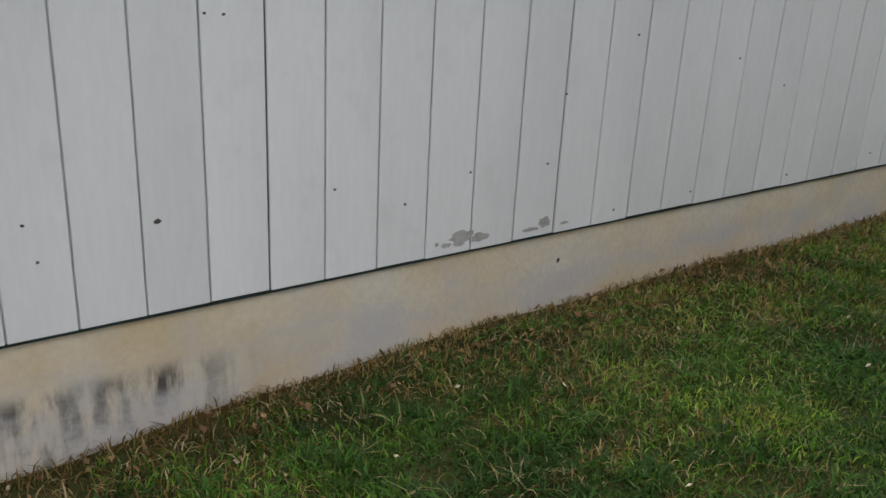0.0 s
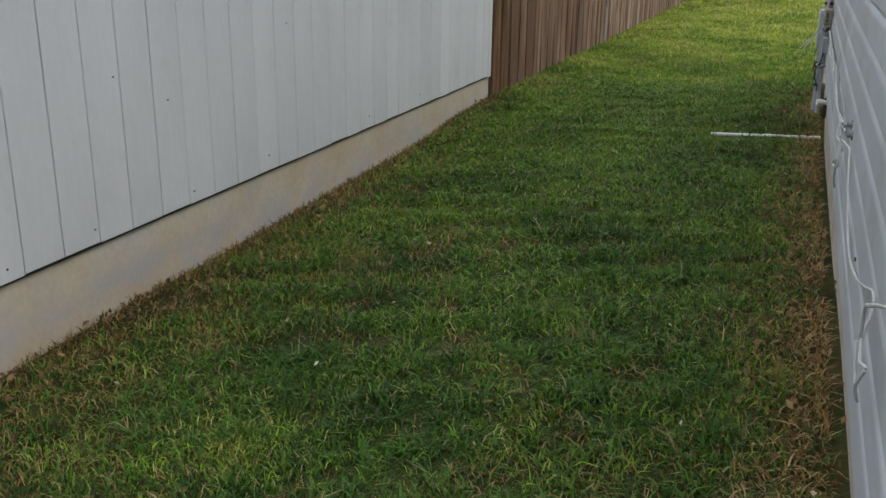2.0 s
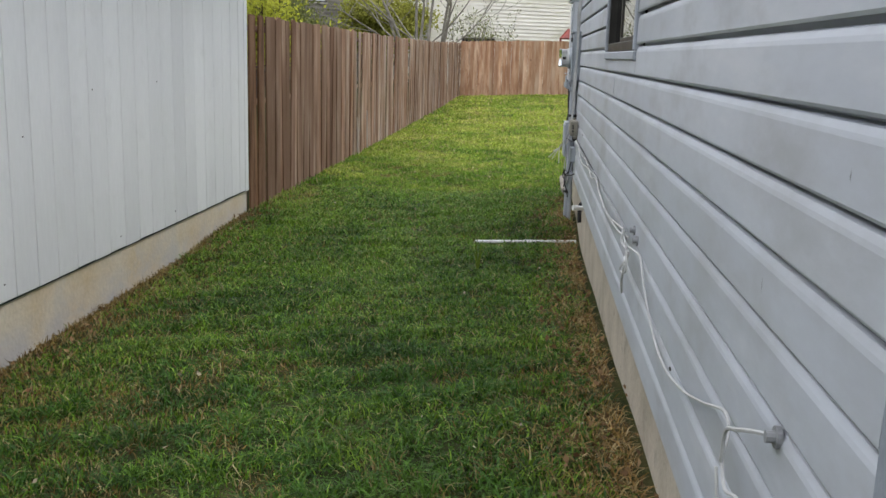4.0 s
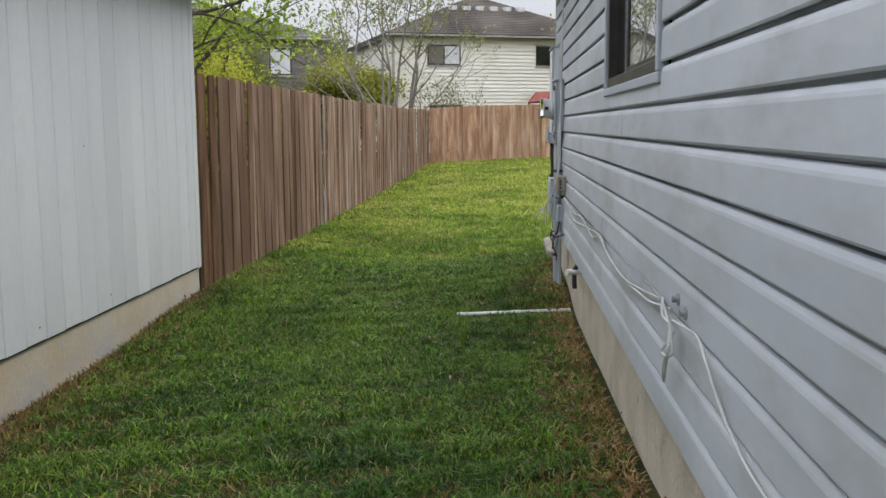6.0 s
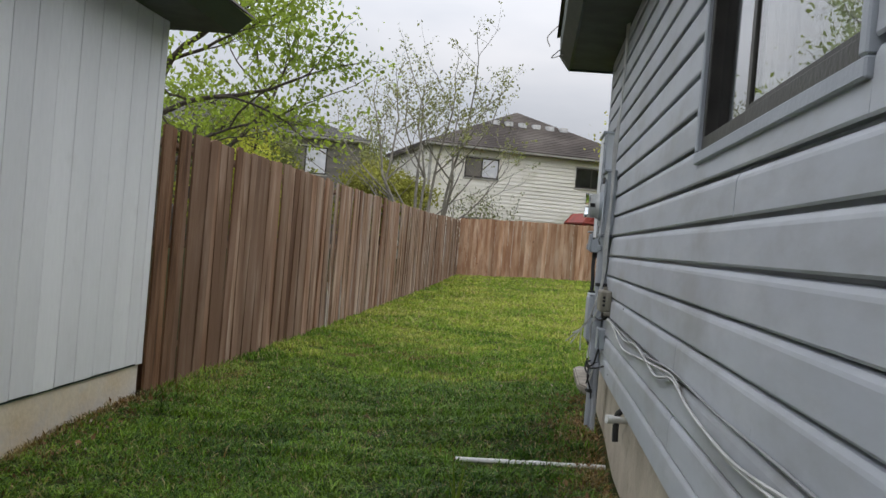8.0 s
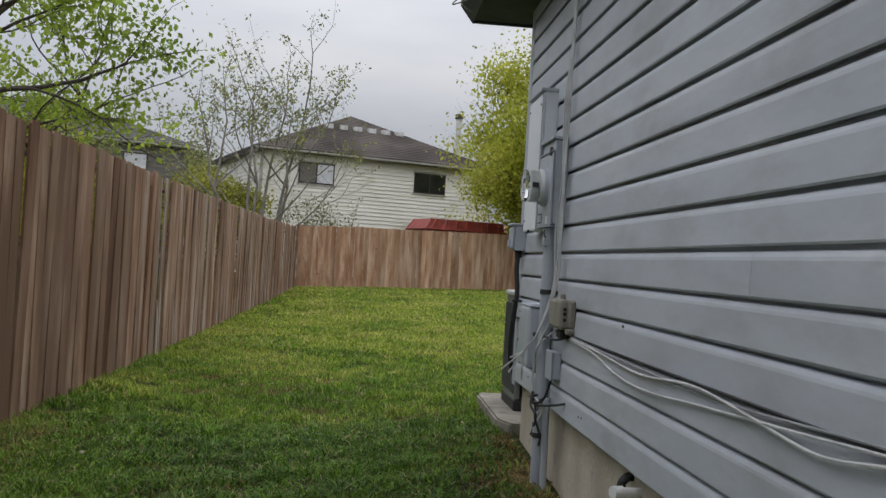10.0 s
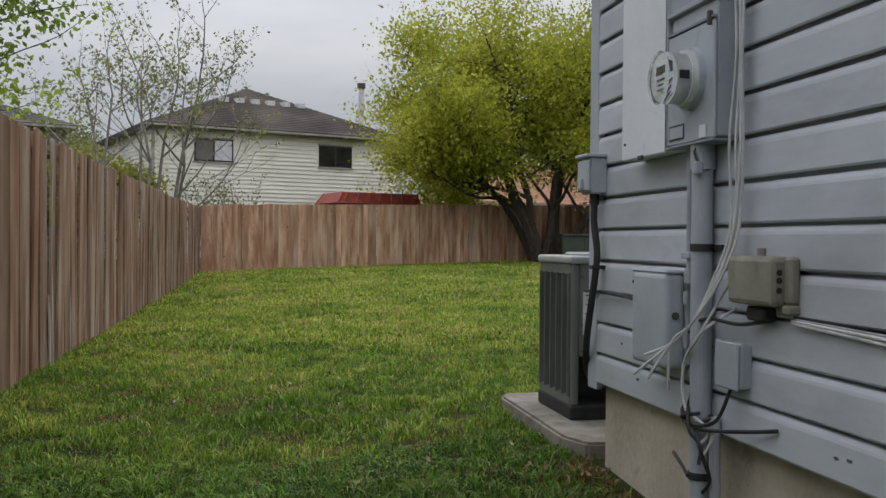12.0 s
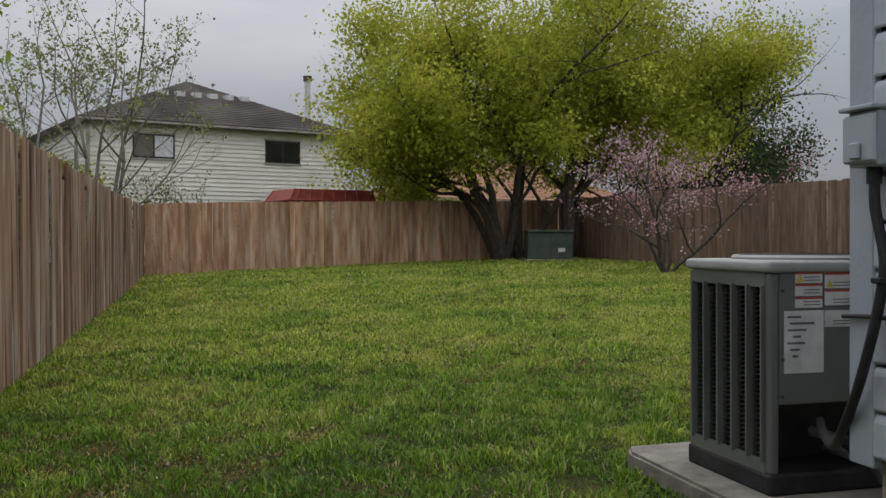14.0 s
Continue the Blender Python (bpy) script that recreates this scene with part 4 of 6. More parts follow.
def make_ac():
    bm = bmesh.new()
    prism(bm, [(-0.07, 0.24), (-0.055, 1.27), (-0.02, 1.36), (1.0, 1.42), (1.0, 0.10), (-0.01, 0.09)], "z", 0.02, 0.265)
    bmesh.ops.bevel(bm, geom=list(bm.edges), offset=0.012, segments=2, affect="EDGES")
    for v in bm.verts:
        v.co += 0.006 * noise.noise_vector(v.co * 6)
    tagged(part("slab", bm, M_SLAB, None), "worn grey concrete pad with a chipped edge", "slab")
    x0, x1, y0, y1, z0, z1 = 0.085, 0.70, 0.56, 1.065, 0.30, 0.985
    t = base("air_conditioner", ((x0 + x1) / 2, (y0 + y1) / 2, 0.265), "grey-green outdoor air conditioner on a concrete pad", "air conditioner")
    part("base_pan", boxed(x0 - 0.005, x1 + 0.005, y0 - 0.005, y1 + 0.005, 0.262, z0 + 0.035, 0.012, seg=2), M_BLACK, t, "black base pan")
    part("coil", boxed(x0 + 0.045, x1 - 0.045, y0 + 0.26, y1 - 0.045, z0 + 0.02, z1 - 0.01), M_COIL, t, "dark condenser coil")
    # lid with a raised ring and a fan grille
    lid = part("lid", boxed(x0 - 0.012, x1 + 0.012, y0 - 0.012, y1 + 0.012, z1 - 0.008, z1 + 0.03, 0.014, seg=3), M_AC_TOP, t, "pale grey lid")
    c = ((x0 + x1) / 2, (y0 + y1) / 2)
    for r in (0.06, 0.1, 0.14, 0.18, 0.22):
        pts = [(c[0] + r * math.cos(a), c[1] + r * math.sin(a), z1 + 0.045) for a in [2 * math.pi * k / 28 for k in range(29)]]
        part("grille_ring", tube(bmesh.new(), pts, 0.003, n=5), M_BLACK, lid)
    part("fan_rim", tube(bmesh.new(), [(c[0] + 0.235 * math.cos(a), c[1] + 0.235 * math.sin(a), z1 + 0.034) for a in [2 * math.pi * k / 36 for k in range(37)]], 0.012, n=6), M_AC_TOP, lid)
    for k in range(6):
        a = k * math.pi / 6
        part("grille_bar", tube(bmesh.new(), [(c[0] - 0.23 * math.cos(a), c[1] - 0.23 * math.sin(a), z1 + 0.040), (c[0] + 0.23 * math.cos(a), c[1] + 0.23 * math.sin(a), z1 + 0.040)], 0.003, n=5), M_BLACK, lid)
    # corner posts
    for x, y in ((x0, y0), (x0, y1 - 0.035), (x1 - 0.035, y1 - 0.035), (x1 - 0.035, y0)):
        part("corner_post", boxed(x, x + 0.035, y, y + 0.035, z0 + 0.03, z1 - 0.008, 0.012, seg=3), M_AC, t)

    def louvre_side(origin, along, outw, width):
        """One louvred side: slanted columns of slots between upright ribs."""
        o, d, n = Vector(origin), Vector(along), Vector(outw)
        panel = part("louvre_panel", bmesh_box_dir(o, d, n, 0.0, width, z0 + 0.03, z0 + 0.075, -0.012, 0.0), M_AC, t)
        part("top_band", bmesh_box_dir(o, d, n, 0.0, width, z1 - 0.055, z1 - 0.008, -0.012, 0.0), M_AC, panel)
        cols = 5
        step = width / cols
        for i in range(cols + 1):
            u = min(max(i * step, 0.006), width - 0.006)
            part("rib", bmesh_box_dir(o, d, n, u - 0.0045, u + 0.0045, z0 + 0.07, z1 - 0.05, -0.026, 0.012), M_AC, panel)
        # slats of one column in one mesh
        for i in range(cols):
            bm = bmesh.new()
            rows = 34
            for k in range(rows):
                z = z0 + 0.082 + k * (z1 - z0 - 0.14) / rows
                a = o + d * (i * step + 0.006)
                b = o + d * ((i + 1) * step - 0.006)
                h0, h1 = 0.000, 0.004
                q = [a + n * -0.030 + Vector((0, 0, z + h1)), b + n * -0.030 + Vector((0, 0, z + h1 + 0.012)), b + n * -0.010 + Vector((0, 0, z + h0 + 0.012)), a + n * -0.010 + Vector((0, 0, z + h0))]
                v = [bm.verts.new(p) for p in q] + [bm.verts.new(p - Vector((0, 0, 0.0022))) for p in q]
                for f in ((0, 1, 2, 3), (7, 6, 5, 4), (3, 2, 6, 7), (0, 3, 7, 4), (1, 0, 4, 5), (2, 1, 5, 6)):
                    bm.faces.new([v[j] for j in f])
            part("slats", bm, M_SLAT_SHADE, panel)

    louvre_side((x0, y1 - 0.03, 0), (0, -1, 0), (-1, 0, 0), y1 - y0 - 0.06)
    louvre_side((x1 - 0.03, y1, 0), (-1, 0, 0), (0, 1, 0), x1 - x0 - 0.06)
    louvre_side((x1, y0 + 0.03, 0), (0, 1, 0), (1, 0, 0), y1 - y0 - 0.06)
    # service side: panel over an open valve bay
    door = part("service_panel", boxed(x0 + 0.034, x1 - 0.034, y0 + 0.001, y0 + 0.014, 0.555, z1 - 0.008, 0.003), M_AC, t)
    part("bay_back", boxed(x0 + 0.02, x1 - 0.02, y0 + 0.20, y0 + 0.215, z0 + 0.02, 0.56), M_BLACK, t)
    part("bay_top", boxed(x0 + 0.02, x1 - 0.02, y0 + 0.012, y0 + 0.22, 0.550, 0.556), M_BLACK, t)
    fy = y0 - 0.0012

    def sheet(name, a, b, c0, c1, m, parent, lift=0.0, label=""):
        return part(name, boxed(a, b, fy - 0.0012 - lift, fy + 0.002 - lift, c0, c1), m, parent, label)
    plate = sheet("rating_label", x0 + 0.05, x0 + 0.195, 0.655, 0.855, M_LABEL, t, 0, "peeling white rating label")
    for k, (u0, u1) in enumerate(((0.01, 0.06), (0.02, 0.11), (0.012, 0.08), (0.03, 0.06), (0.01, 0.075), (0.02, 0.055), (0.03, 0.05))):
        sheet("print_bar", x0 + 0.05 + u0, x0 + 0.05 + u1, 0.832 - k * 0.021, 0.839 - k * 0.021, M_INK, plate, 0.0015)
    for k, (u, w, z, h) in enumerate(((0.09, 0.10, 0.943, 0.035), (0.09, 0.10, 0.902, 0.038), (0.09, 0.10, 0.864, 0.034), (0.20, 0.12, 0.925, 0.05), (0.20, 0.12, 0.87, 0.05), (0.20, 0.12, 0.80, 0.06))):
        lab = sheet("warning_label", x0 + u, x0 + u + w, z, z + h, M_LABEL, t, 0, "white warning label")
        sheet("stripe", x0 + u, x0 + u + w, z + h - 0.006, z + h, M_RED if k not in (5,) else M_INK, lab, 0.0015)
        for j in range(2):
            sheet("print_bar", x0 + u + 0.03, x0 + u + w - 0.01, z + 0.008 + j * 0.01, z + 0.011 + j * 0.01, M_INK, lab, 0.0015)
        if k in (0, 3):
            bm = bmesh.new()
            prism(bm, [(x0 + u + 0.004, z + 0.004), (x0 + u + 0.030, z + 0.004), (x0 + u + 0.017, z + 0.027)], "y", fy - 0.0035, fy - 0.0012)
            part("warning_triangle", bm, M_YELLOW, lab)
    for u, z in ((0.045, 0.92), (0.045, 0.70), (0.045, 0.58)):
        part("screw", rod(bmesh.new(), (x0 + u, fy - 0.003, z), (x0 + u, fy + 0.003, z), 0.005, n=8), M_DARKPAINT, t)
    for u, z in ((0.30, 0.42), (0.36, 0.36)):
        part("valve", rod(bmesh.new(), (x0 + u, y0 + 0.03, z), (x0 + u, y0 + 0.20, z), 0.018, n=12), M_PIPE, t)
    part("suction_line", tube(bmesh.new(), curve_pts([(x0 + 0.30, y0 + 0.05, 0.42), (x0 + 0.27, y0 - 0.12, 0.40), (x0 + 0.2, y0 - 0.3, 0.36), (x0 + 0.14, 0.15, 0.40), (x0 + 0.12, 0.0, 0.45)]), 0.02, n=10), M_BLACK, t)


def bmesh_box_dir(o, d, n, u0, u1, z0, z1, n0, n1):
    bm = bmesh.new()
    v = [bm.verts.new(o + d * u + n * w + Vector((0, 0, z))) for z in (z0, z1) for w in (n0, n1) for u in (u0, u1)]
    for f in ((0, 1, 3, 2), (4, 6, 7, 5), (0, 4, 5, 1), (2, 3, 7, 6), (0, 2, 6, 4), (1, 5, 7, 3)):
        bm.faces.new([v[i] for i in f])
    return bm


make_ac()


# ---- wear on the outbuilding's wall ----
def blot(x, y, z, ry, rz, seed, n=18, thick=0.0012, rough=0.45):
    """An irregular flat patch standing on a wall that faces +x."""
    rng = random.Random(seed)
    ring = []
    for k in range(n):
        a = 2 * math.pi * k / n
        s = 1 - rough * rng.random()
        ring.append((y + ry * s * math.cos(a), z + rz * s * math.sin(a)))
    bm = bmesh.new()
    return prism(bm, ring, "x", x - 0.002, x + thick)


def make_wall_wear():
    for i, (y, z, a, b) in enumerate(((-7.89, 0.395, 0.075, 0.035), (-7.80, 0.382, 0.05, 0.022), (-7.96, 0.375, 0.03, 0.012), (-7.47, 0.392, 0.04, 0.032), (-7.54, 0.372, 0.05, 0.012), (-7.36, 0.372, 0.03, 0.010), (-8.0, 0.385, 0.012, 0.012))):
        tagged(part("paint_chip", blot(LX, y, max(z, L_BOT + b + 0.004), a, b, 30 + i), M_CHIP), "grey bare-wood patch where paint flaked off", "paint chip", "flaked patches on the wall")
    for i, (y, z) in enumerate(((-9.06, 0.65), (-9.45, 0.70), (-8.44, 0.668), (-7.055, 1.134), (-8.88, 1.28), (-8.82, 1.275), (-7.48, 0.642), (-4.96, 1.10), (-7.413, 0.92), (-3.27, 1.32), (-9.42, 0.58), (-7.08, 0.385), (-6.6, 0.40), (-5.2, 0.42), (-8.15, 0.57), (-6.05, 0.85), (-7.86, 0.655), (-3.0, 0.42), (-3.9, 0.41), (-5.9, 0.39), (-6.4, 1.0), (-4.2, 1.3))):
        r = 0.012 if i in (0,) else 0.006
        tagged(part("nail_spot", blot(LX, y, z, r * 1.3, r, 60 + i, 9), M_DARKPAINT), "dark rusty nail spot on painted panel", "nail spot", "nail spots on the wall")
    tagged(part("nail_spot", blot(LX - 0.012, -7.362, 0.197, 0.010, 0.016, 90, 9), M_DARKPAINT), "dark speck on the concrete footing", "nail spot", "nail spots on the wall")
    for i, (y, z) in enumerate(((-1.65, 0.59), (-1.60, 0.585), (-2.16, 0.99), (-0.45, 0.60), (-0.30, 0.71), (-8.15, 0.80), (-6.9, 0.75))):
        bm = blot(0, y, z, 0.014, 0.006, 120 + i, 9)
        bmesh.ops.scale(bm, vec=(-1, 1, 1), verts=bm.verts)
        bmesh.ops.translate(bm, verts=bm.verts, vec=(-0.0228, 0, 0))
        tagged(part("scuff", bm, M_DARKPAINT), "dark scuff on grey siding", "scuff", "scuffs on the siding")


make_wall_wear()

# ---- houses beyond the fence ----
M_CREAM = mat("cream_siding", [(0.78, 0.755, 0.68), (0.86, 0.84, 0.77)], 1.3, 0.7, fine=0.1, rand=0.04, stain=((0.42, 0.42, 0.26), 0.9, 0.55, 0.85, (0.6, 0.6, 1.5)))
M_TAUPE = mat("taupe_siding", [(0.13, 0.12, 0.105), (0.19, 0.175, 0.155)], 1.3, 0.8, fine=0.12, rand=0.05)
M_ROOF_A = mat("brown_shingle", [(0.045, 0.036, 0.032), (0.072, 0.06, 0.053), (0.11, 0.095, 0.083)], 0.55, 0.95, bump=0.3, bump_scale=14, fine=0.3, stretch=(1.0, 1.0, 0.35))
M_ROOF_B = mat("grey_shingle", [(0.07, 0.068, 0.064), (0.12, 0.115, 0.108)], 0.6, 0.95, bump=0.3, bump_scale=14, fine=0.3)
M_ROOF_C = mat("terracotta_shingle", [(0.30, 0.15, 0.09), (0.38, 0.21, 0.14)], 0.8, 0.95, bump=0.3, bump_scale=14, fine=0.25)
M_BRICK = mat("tan_brick", [(0.26, 0.17, 0.11), (0.36, 0.25, 0.17)], 5, 0.9, fine=0.3)
M_EAVE = mat("pale_eave", [(0.30, 0.29, 0.26), (0.42, 0.41, 0.37)], 3, 0.8, fine=0.1)
M_DARKGLASS = mat("far_dark_glass", [(0.012, 0.013, 0.014), (0.03, 0.032, 0.034)], 2, 0.12, fine=0.1, bump=0, spec=0.5)
M_BLIND = mat("white_blind", [(0.60, 0.62, 0.66), (0.74, 0.75, 0.78)], 4, 0.6, fine=0.06)
M_RUST = mat("red_metal", [(0.20, 0.03, 0.022), (0.32, 0.055, 0.04)], 3, 0.55, fine=0.2, stain=((0.10, 0.03, 0.02), 6, 0.55, 0.75))
M_VENT = mat("vent_metal", [(0.50, 0.50, 0.50), (0.66, 0.66, 0.66)], 6, 0.5)

U = Vector((0.943, 0.333, 0))
V = Vector((-0.333, 0.943, 0))


def far_house(name, corner, width, depth, floor_z, eave_z, peak_z, wall_m, roof_m, label, windows, ridge=0.0, lap=0.16, vents=0):
    """A hip-roofed house whose front runs along U from its corner; windows as (from the corner, sill height, width, height, kind of panes)."""
    c = Vector((*corner, 0))
    t = base(name, (c.x, c.y, floor_z), label, "house")

    def at(u, v, z):
        return c + U * u + V * v + Vector((0, 0, z))

    def slab(u0, u1, v0, v1, z0, z1):
        bm = bmesh.new()
        vs = [bm.verts.new(at(u, v, z)) for z in (z0, z1) for v in (v0, v1) for u in (u0, u1)]
        for f in ((0, 1, 3, 2), (4, 6, 7, 5), (0, 4, 5, 1), (2, 3, 7, 6), (0, 2, 6, 4), (1, 5, 7, 3)):
            bm.faces.new([vs[i] for i in f])
        return bm
    part("wall", slab(0.03, width - 0.03, 0.03, depth, floor_z - 1, eave_z), wall_m, t)
    # lap siding of the front and of the side towards the camera
    n = int((eave_z - floor_z) / lap)
    for k in range(n):
        z = floor_z + k * lap
        for side in (0, 1):
            bm = bmesh.new()
            if side == 0:
                pr = [at(0, -0.02, z), at(width, -0.02, z), at(width, 0.03, z), at(0, 0.03, z), at(0, 0.012, z + lap), at(width, 0.012, z + lap), at(width, 0.03, z + lap), at(0, 0.03, z + lap)]
            else:
                pr = [at(-0.02, 0, z), at(-0.02, depth, z), at(0.03, depth, z), at(0.03, 0, z), at(0.012, 0, z + lap), at(0.012, depth, z + lap), at(0.03, depth, z + lap), at(0.03, 0, z + lap)]
            vs = [bm.verts.new(p) for p in pr]
            for f in ((0, 3, 2, 1), (4, 5, 6, 7), (0, 1, 5, 4), (2, 3, 7, 6), (0, 4, 7, 3), (1, 2, 6, 5)):
                bm.faces.new([vs[i] for i in f])
            part("siding_board", bm, wall_m, t)
    o = 0.3
    part("eave", slab(-o, width + o, -o, depth + o, eave_z, eave_z + 0.05), M_EAVE, t, "pale boxed eave")
    part("gutter", slab(-o - 0.06, width + o, -o - 0.09, -o - 0.002, eave_z + 0.02, eave_z + 0.09), M_EAVE, t)
    part("fascia", slab(-o - 0.02, -o - 0.002, -o, depth + o, eave_z - 0.02, eave_z + 0.16), M_SHINGLE, t)
    bm = bmesh.new()
    e = [bm.verts.new(at(u, v, eave_z + 0.06)) for u, v in ((-o - 0.04, -o - 0.04), (width + o + 0.04, -o - 0.04), (width + o + 0.04, depth + o + 0.04), (-o - 0.04, depth + o + 0.04))]
    e2 = [bm.verts.new(v.co + Vector((0, 0, 0.09))) for v in e]
    mid = width / 2
    r = [bm.verts.new(at(mid - ridge / 2, depth / 2, peak_z)), bm.verts.new(at(mid + ridge / 2 + 0.01, depth / 2, peak_z))]
    for i in range(4):
        bm.faces.new((e[i], e[(i + 1) % 4], e2[(i + 1) % 4], e2[i]))
    bm.faces.new((e2[0], e2[1], r[1], r[0])), bm.faces.new((e2[1], e2[2], r[1])), bm.faces.new((e2[2], e2[3], r[0], r[1])), bm.faces.new((e2[3], e2[0], r[0]))
    bm.faces.new(e[::-1])
    part("roof", bm, roof_m, t, "weathered hip roof")
    # shingle courses on the front slope
    for k in range(1, 24):
        s = k / 24
        z = eave_z + 0.15 + (peak_z - eave_z - 0.15) * s
        u0, u1 = (-o - 0.04) * (1 - s) + (mid - ridge / 2) * s, (width + o + 0.04) * (1 - s) + (mid + ridge / 2) * s
        v = (-o - 0.04) * (1 - s) + depth / 2 * s
        bm = slab(u0, u1, v - 0.02, v + 0.03, z - 0.004, z + 0.016)
        part("shingle_course", bm, roof_m, t)
    if vents:
        s = 0.62
        z = eave_z + 0.15 + (peak_z - eave_z - 0.15) * s
        v = (-o - 0.04) * (1 - s) + depth / 2 * s
        for k in range(vents):
            u = mid - 1.75 + k * 0.66
            part("roof_vent", slab(u, u + 0.34, v - 0.22, v + 0.10, z - 0.08, z + 0.12), M_VENT, t, "pale metal roof vent")
    for u, z, w, h, kinds in windows:
        win = part("window", slab(u, u + w, -0.045, -0.022, z, z + h), M_BRONZE, t, "sliding window")
        part("casing", slab(u - 0.05, u + w + 0.05, -0.05, -0.02, z - 0.06, z - 0.001), M_EAVE, win)
        part("casing", slab(u - 0.05, u + w + 0.05, -0.05, -0.02, z + h + 0.001, z + h + 0.06), M_EAVE, win)
        half = w / 2
        for i, kd in enumerate(kinds):
            a = u + 0.05 + i * (half - 0.02)
            part("pane", slab(a, a + half - 0.09, -0.055, -0.044, z + 0.06, z + h - 0.06), {"b": M_BLIND, "d": M_DARKGLASS, "g": M_TAUPE}[kd], win)
    part("corner_trim", slab(-0.04, 0.06, -0.04, 0.06, floor_z, eave_z), M_EAVE, t)
    return t


cream = far_house("cream_house", (-5.05, 32.5), 10.0, 8.6, 0.2, 5.22, 7.62, M_CREAM, M_ROOF_A, "two-storey cream lap-sided house with green stains and hip roof",
                  ((1.52, 4.03, 1.50, 0.86, "gb"), (6.55, 4.05, 1.45, 0.86, "dd"), (1.6, 1.1, 1.5, 1.2, "dd")), vents=6)
far_house("taupe_house", (-18.8, 31.1), 11.0, 10.0, 0.2, 5.25, 7.4, M_TAUPE, M_ROOF_B, "two-storey taupe house with grey hip roof",
          ((7.6, 3.7, 1.9, 1.2, "gb"), (2.5, 3.8, 1.5, 1.0, "dd")), ridge=1.0)
far_house("brick_house", (9.5, 40.5), 13.0, 9.0, 0.2, 2.9, 5.3, M_BRICK, M_ROOF_C, "single-storey brick house with a terracotta hip roof", ((2.0, 1.0, 1.6, 1.2, "dd"), (8.0, 1.0, 1.6, 1.2, "dd")), ridge=4.0)


def make_flue():
    t = base("flue_pipe", (3.4, 40.0, 6.0), "white metal flue pipe with a dark cap", "flue")
    part("pipe", rod(bmesh.new(), (3.4, 40.0, 5.4), (3.4, 40.0, 8.1), 0.13, n=14), M_VENT, t)
    part("cap", rod(bmesh.new(), (3.4, 40.0, 8.12), (3.4, 40.0, 8.34), 0.19, n=14), M_DARKPAINT, t)
    part("storm_collar", rod(bmesh.new(), (3.4, 40.0, 8.05), (3.4, 40.0, 8.25), 0.15, 0.1, n=14), M_VENT, t)


make_flue()


def make_canopy():
    """A rusty red metal canopy frame behind the back fence."""
    c = Vector((2.35, 28.1, 0))
    t = base("metal_canopy", (c.x, c.y, 0.3), "faded red metal canopy behind the fence", "canopy")

    def at(u, v, z):
        return c + U * u + V * v + Vector((0, 0, z))
    lo = [at(u, v, 2.30) for u, v in ((-1.5, -0.9), (1.5, -0.9), (1.5, 0.9), (-1.5, 0.9))]
    hi = [at(u, v, 2.66) for u, v in ((-1.25, -0.75), (1.48, -0.75), (1.48, 0.75), (-1.25, 0.75))]
    bm = bmesh.new()
    a, b = [bm.verts.new(p) for p in lo], [bm.verts.new(p) for p in hi]
    for i in range(4):
        bm.faces.new((a[i], a[(i + 1) % 4], b[(i + 1) % 4], b[i]))
    bm.faces.new(b), bm.faces.new(a[::-1])
    part("roof", bm, M_RUST, t)
    for i in range(4):
        part("edge_tube", tube(bmesh.new(), [lo[i], lo[(i + 1) % 4]], 0.045, n=6), M_RUST, t)
        part("post", tube(bmesh.new(), [lo[i], Vector((lo[i].x, lo[i].y, 0.2))], 0.04, n=6), M_RUST, t)
        part("hip_tube", tube(bmesh.new(), [lo[i], hi[i]], 0.035, n=6), M_RUST, t)
    for k in range(7):
        s = (k + 0.5) / 7
        part("rib", tube(bmesh.new(), [lo[0].lerp(lo[1], s), hi[0].lerp(hi[1], s)], 0.03, n=5), M_RUST, t)


make_canopy()


def make_transformer():
    M_GREEN = mat("transformer_green", [(0.045, 0.065, 0.045), (0.07, 0.09, 0.065)], 4, 0.6, fine=0.1)
    c = Vector((8.35, 23.6, 0))
    z = ground_z(c.x, c.y)
    m = Matrix.Translation((c.x, c.y, z)) @ Matrix.Rotation(radians(-14), 4, "Z")
    t = base("transformer", (c.x, c.y, z), "dark green pad-mounted transformer box on the lawn", "transformer")
    part("pad", boxed(-0.75, 0.75, -0.6, 0.6, -0.1, 0.05, 0.01, m=m), M_SLAB, t)
    part("body", boxed(-0.65, 0.65, -0.45, 0.5, 0.052, 0.85, 0.02, m=m), M_GREEN, t)
    part("lid", boxed(-0.67, 0.67, -0.50, 0.52, 0.80, 0.88, 0.02, m=m), M_GREEN, t)
    part("door_seam", boxed(-0.006, 0.006, -0.458, -0.449, 0.10, 0.79, m=m), M_BLACK, t)
    part("label", boxed(0.22, 0.42, -0.46, -0.449, 0.25, 0.36, m=m), M_LABEL, t, "white notice label")
    part("stone", boxed(-0.75, -0.3, -0.85, -0.65, -0.05, 0.06, 0.03, m=m), M_SLAB, t)


make_transformer()

